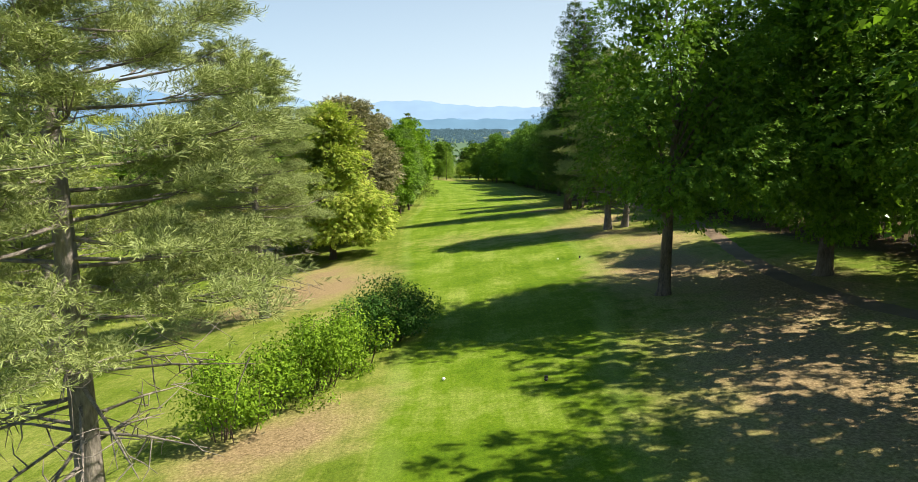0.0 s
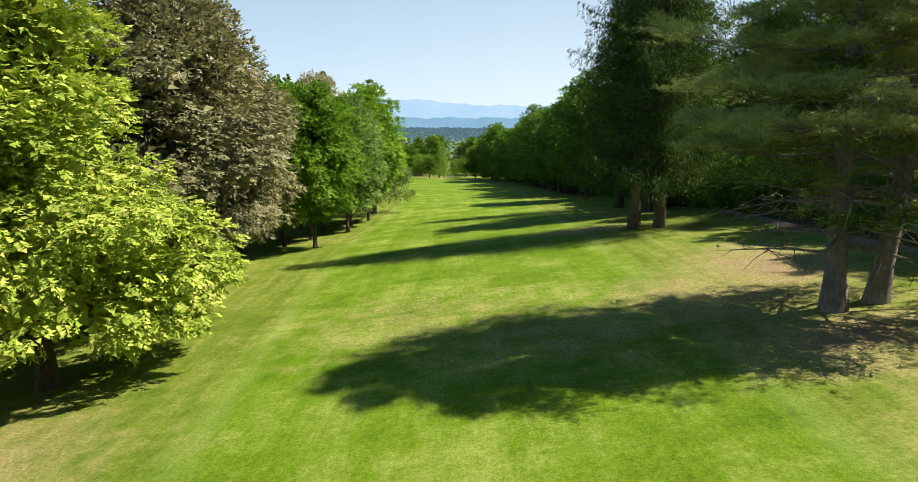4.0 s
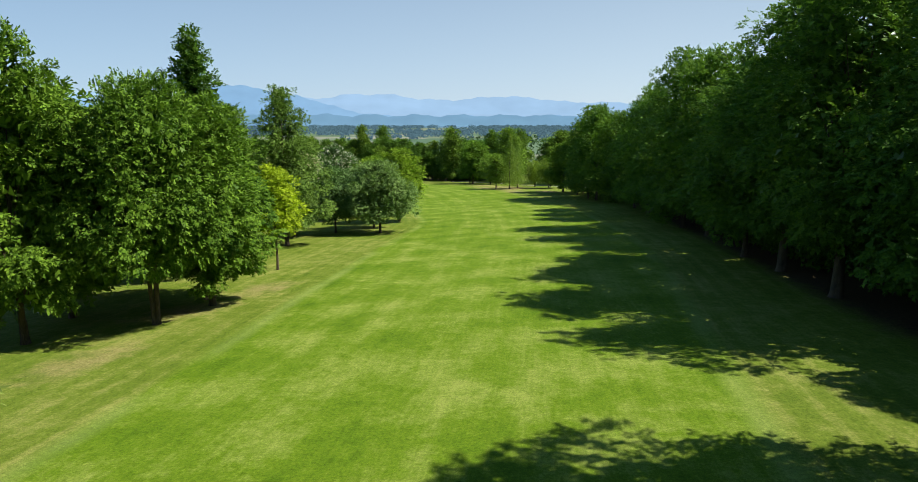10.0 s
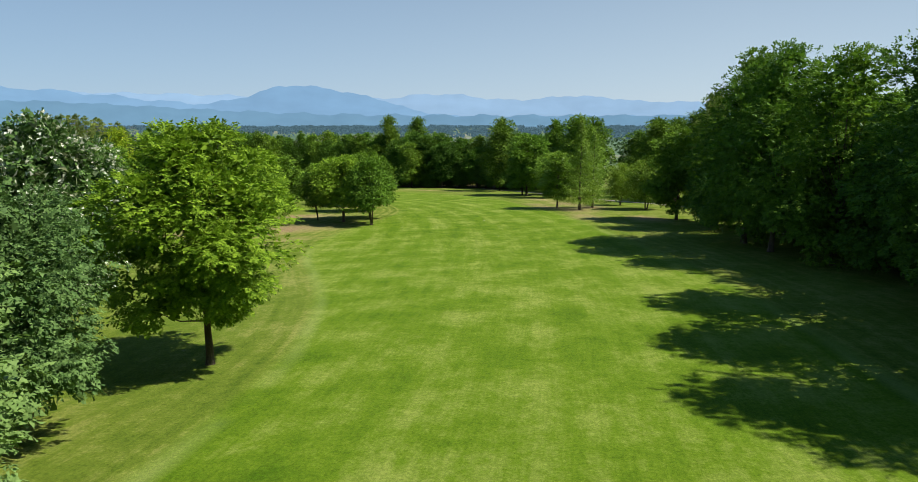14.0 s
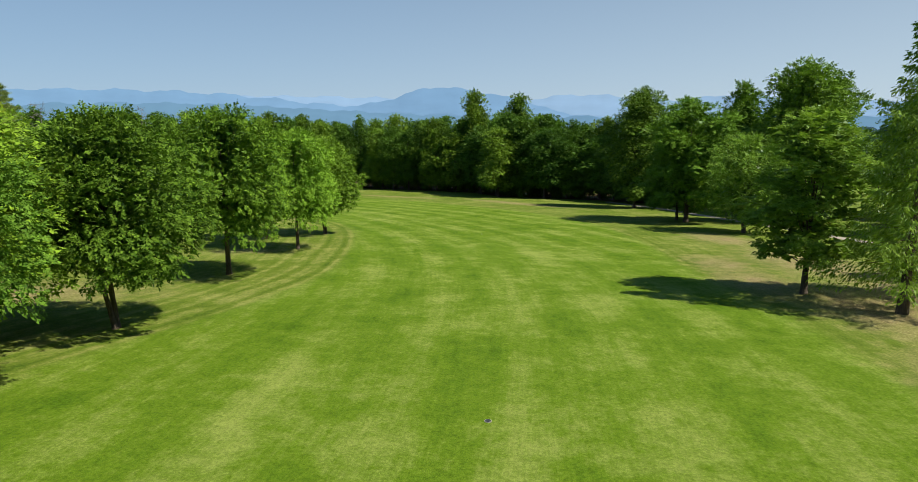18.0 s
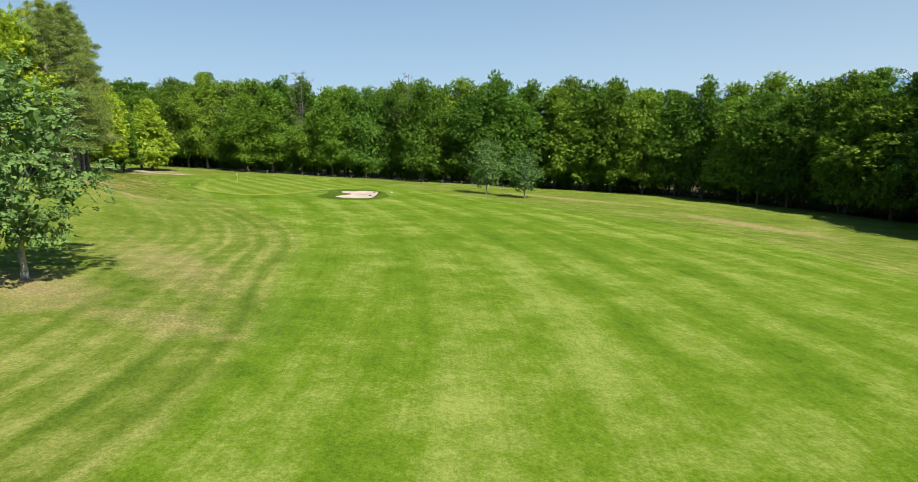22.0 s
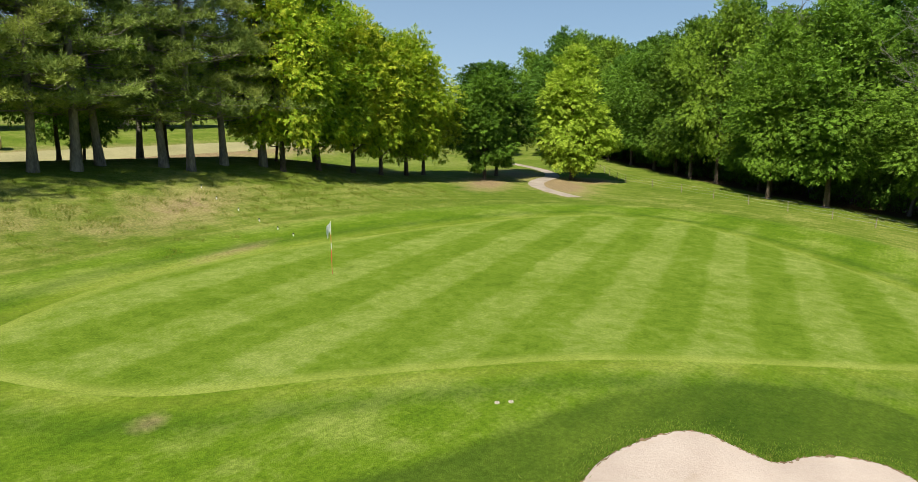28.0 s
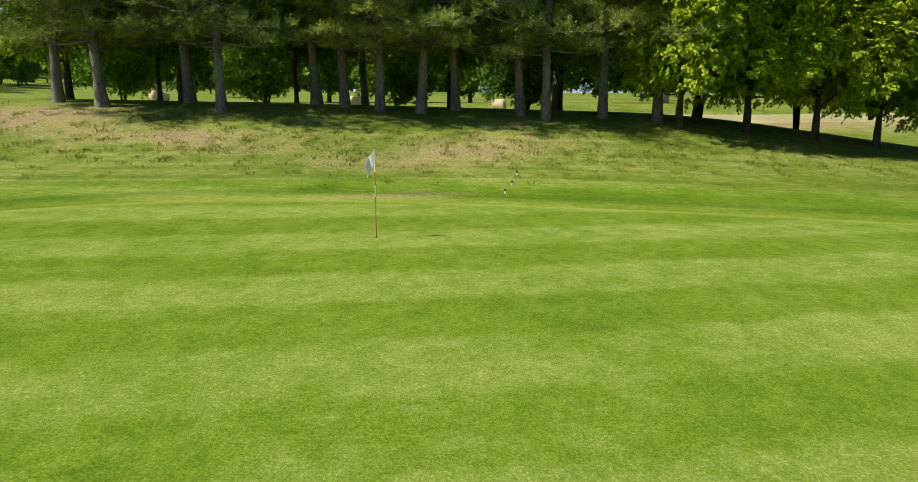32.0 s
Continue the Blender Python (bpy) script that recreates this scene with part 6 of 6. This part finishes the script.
# hay bales in the field
bale = None
for x, y, a in [(-141.5, 335, 20), (-156, 338, 70), (-120, 330, 40), (-110, 300, 10), (-180, 320, 30)]:
    if bale is None:
        bale = thing("hay_bale", x, y, a, "round straw bale in the stubble field", "bale", "hay bales")
        bm = bmesh.new()
        bmesh.ops.create_cone(bm, cap_ends=True, segments=28, radius1=0.7, radius2=0.7, depth=1.25, matrix=Matrix.Translation((0, 0, 0.68)) @ Matrix.Rotation(radians(90), 4, "X"))
        bmesh.ops.bevel(bm, geom=[e for e in bm.edges if len(e.link_faces) == 2 and max(len(f.verts) for f in e.link_faces) > 4], offset=0.09, segments=3, affect="EDGES")
        part("straw_roll", bm, STRAW, bale)
        for sy in (-0.35, 0.0, 0.35):
            v, f = tube([(0.705 * math.cos(t), sy, 0.68 + 0.705 * math.sin(t)) for t in np.linspace(0, 2 * math.pi, 29)], [0.008] * 29, 4)
            o = new("twine", mesh_of("twine", v, f, WEATHERED))
            o.parent = bale
    else:
        copy_thing(bale, pose(x, y, gz(x, y), 0, 0, a))

# wire fence along the forest
fence = thing("wire_fence", -199.5, 383.5, 0, "low wire fence on weathered posts before the forest", "fence")
fence.matrix_basis = Matrix.Identity(4)
line = np.array([(-214, 376), (-206, 380), (-200, 383.5), (-193.5, 395), (-187.5, 405), (-180, 412.5), (-172, 419), (-163, 431), (-152, 446)], float)
fs = np.concatenate([[0], np.cumsum(np.linalg.norm(np.diff(line, axis=0), axis=1))])
posts = []
for s in np.arange(0, fs[-1], 4.0):
    x, y = np.interp(s, fs, line[:, 0]), np.interp(s, fs, line[:, 1])
    posts.append((x, y, gz(x, y)))
    bm = bmesh.new()
    cyl(bm, 0.035, 0.03, -0.3, 0.85 + rnd.uniform(-0.06, 0.06), 9)
    p = part("post", bm, WEATHERED, fence)
    p.matrix_basis = pose(x, y, gz(x, y), rnd.uniform(-3, 3), rnd.uniform(-3, 3), 0)
for hgt in (0.35, 0.62, 0.9):
    pts = []
    for a, b in zip(posts[:-1], posts[1:]):
        for u in (0, 0.5):
            pts.append((a[0] + (b[0] - a[0]) * u, a[1] + (b[1] - a[1]) * u, a[2] + (b[2] - a[2]) * u + hgt - 0.05 * (u == 0.5)))
    v, f = tube(pts, [0.006] * len(pts), 5)
    o = new("wire", mesh_of("wire", v, f, ALU))
    o.parent = fence

# litter bin behind the golden maple
b_ = thing("litter_bin", -207.2, 376.9, 30, "green litter bin beside the fence", "bin")
bm = bmesh.new()
cyl(bm, 0.26, 0.30, 0.05, 0.85, 20)
part("bin_body", bm, BIN_GREEN, b_)
bm = bmesh.new()
cyl(bm, 0.32, 0.28, 0.85, 0.97, 20)
part("lid", bm, BIN_GREEN, b_)
bm = bmesh.new()
cyl(bm, 0.05, 0.05, -0.1, 0.08, 8)
part("foot", bm, ALU, b_)

# tee: markers, ball washer, gate posts
for x, y, lab, mat in [(10.6, 52.2, "black tee marker on mown grass", BLACK), (8.9, 52.9, "white tee marker lying on mown grass", WHITE), (3.7, 23.6, "black tee marker on mown grass", BLACK), (-0.3, 25.1, "white tee marker lying on mown grass", WHITE)]:
    t = thing("tee_marker", x, y, 15, lab, "tee marker", "tee markers")
    bm = bmesh.new()
    cyl(bm, 0.02, 0.012, -0.12, 0.06, 8)
    part("spike", bm, ALU, t)
    bm = bmesh.new()
    bmesh.ops.create_uvsphere(bm, u_segments=16, v_segments=10, radius=0.075, matrix=Matrix.Translation((0, 0, 0.09)) @ Matrix.Diagonal((1, 1, 0.8, 1)))
    part("ball", bm, mat, t)
    if mat is BLACK:
        bm = bmesh.new()
        box(bm, (0.14, 0.05, 0.12), (0, 0, 0.2), bevel=0.015)
        part("plate", bm, mat, t)
gp = thing("gate_post", 24.3, 73.6, 0, "short dark wooden post beside the path", "post", "posts by the path")
bm = bmesh.new()
box(bm, (0.14, 0.14, 1.3), (0, 0, 0.45), bevel=0.02)
part("shaft", bm, WEATHERED, gp)
bm = bmesh.new()
box(bm, (0.17, 0.17, 0.05), (0, 0, 1.12), bevel=0.012)
part("post_cap", bm, WEATHERED, gp)
copy_thing(gp, pose(24.9, 73.3, gz(24.9, 73.3), 0, 2, 10))
copy_thing(gp, pose(25.6, 84, gz(25.6, 84), 0, -2, 25))


# bare dead trees in the forest edge
def dead_tree(seed, h):
    rng = np.random.default_rng(seed)
    root = new("dead_tree")
    zz = np.linspace(-0.1, h, 9)
    path = np.stack([np.cumsum(rng.normal(0, 0.22, 9)), np.cumsum(rng.normal(0, 0.22, 9)), zz], 1)
    path[0, :2] = 0
    o = new("trunk", mesh_of("trunk", *tube(path, np.linspace(0.19, 0.02, 9), 8), DEADWOOD, True))
    o.parent = root
    for i in range(38):
        z = h * rng.uniform(0.3, 0.98)
        b = np.array([np.interp(z, zz, path[:, j]) for j in range(3)])
        a, L = rng.uniform(0, 6.28), (1.15 - z / h) * h * 0.36 * rng.uniform(0.6, 1.2)
        d = np.array([math.cos(a), math.sin(a), rng.uniform(-0.1, 0.8)])
        pts = [b, b + d * L * 0.4 + rng.normal(0, 0.15, 3), b + d * L * 0.75 + rng.normal(0, 0.3, 3), b + d * L + rng.normal(0, 0.3, 3)]
        pieces = [tube(pts, [0.05, 0.035, 0.02, 0.006], 5)]
        for _ in range(11):
            k = rng.uniform(0.35, 1)
            q = np.array([np.interp(k, [0, 0.4, 0.75, 1], [p[j] for p in pts]) for j in range(3)])
            e = q + unit(d + rng.normal(0, 0.7, 3)) * L * 0.35
            pieces.append(tube([q, (q + e) / 2 + rng.normal(0, 0.08, 3), e], [0.02, 0.013, 0.004], 4))
        o = new("bough", mesh_of("bough", *gather(pieces), DEADWOOD, True))
        o.parent = root
    return root


for x, y, h, seed in [(-198.0, 410.5, 24, 61), (-210.5, 398.5, 22, 62), (-183.2, 431.0, 24, 63)]:
    d = dead_tree(seed, h)
    d.matrix_basis = pose(x, y, gz(x, y), 0, 0, seed * 40)
    tagged(d, "bare dead tree with pale grey boughs in the forest edge", "tree", "dead trees")
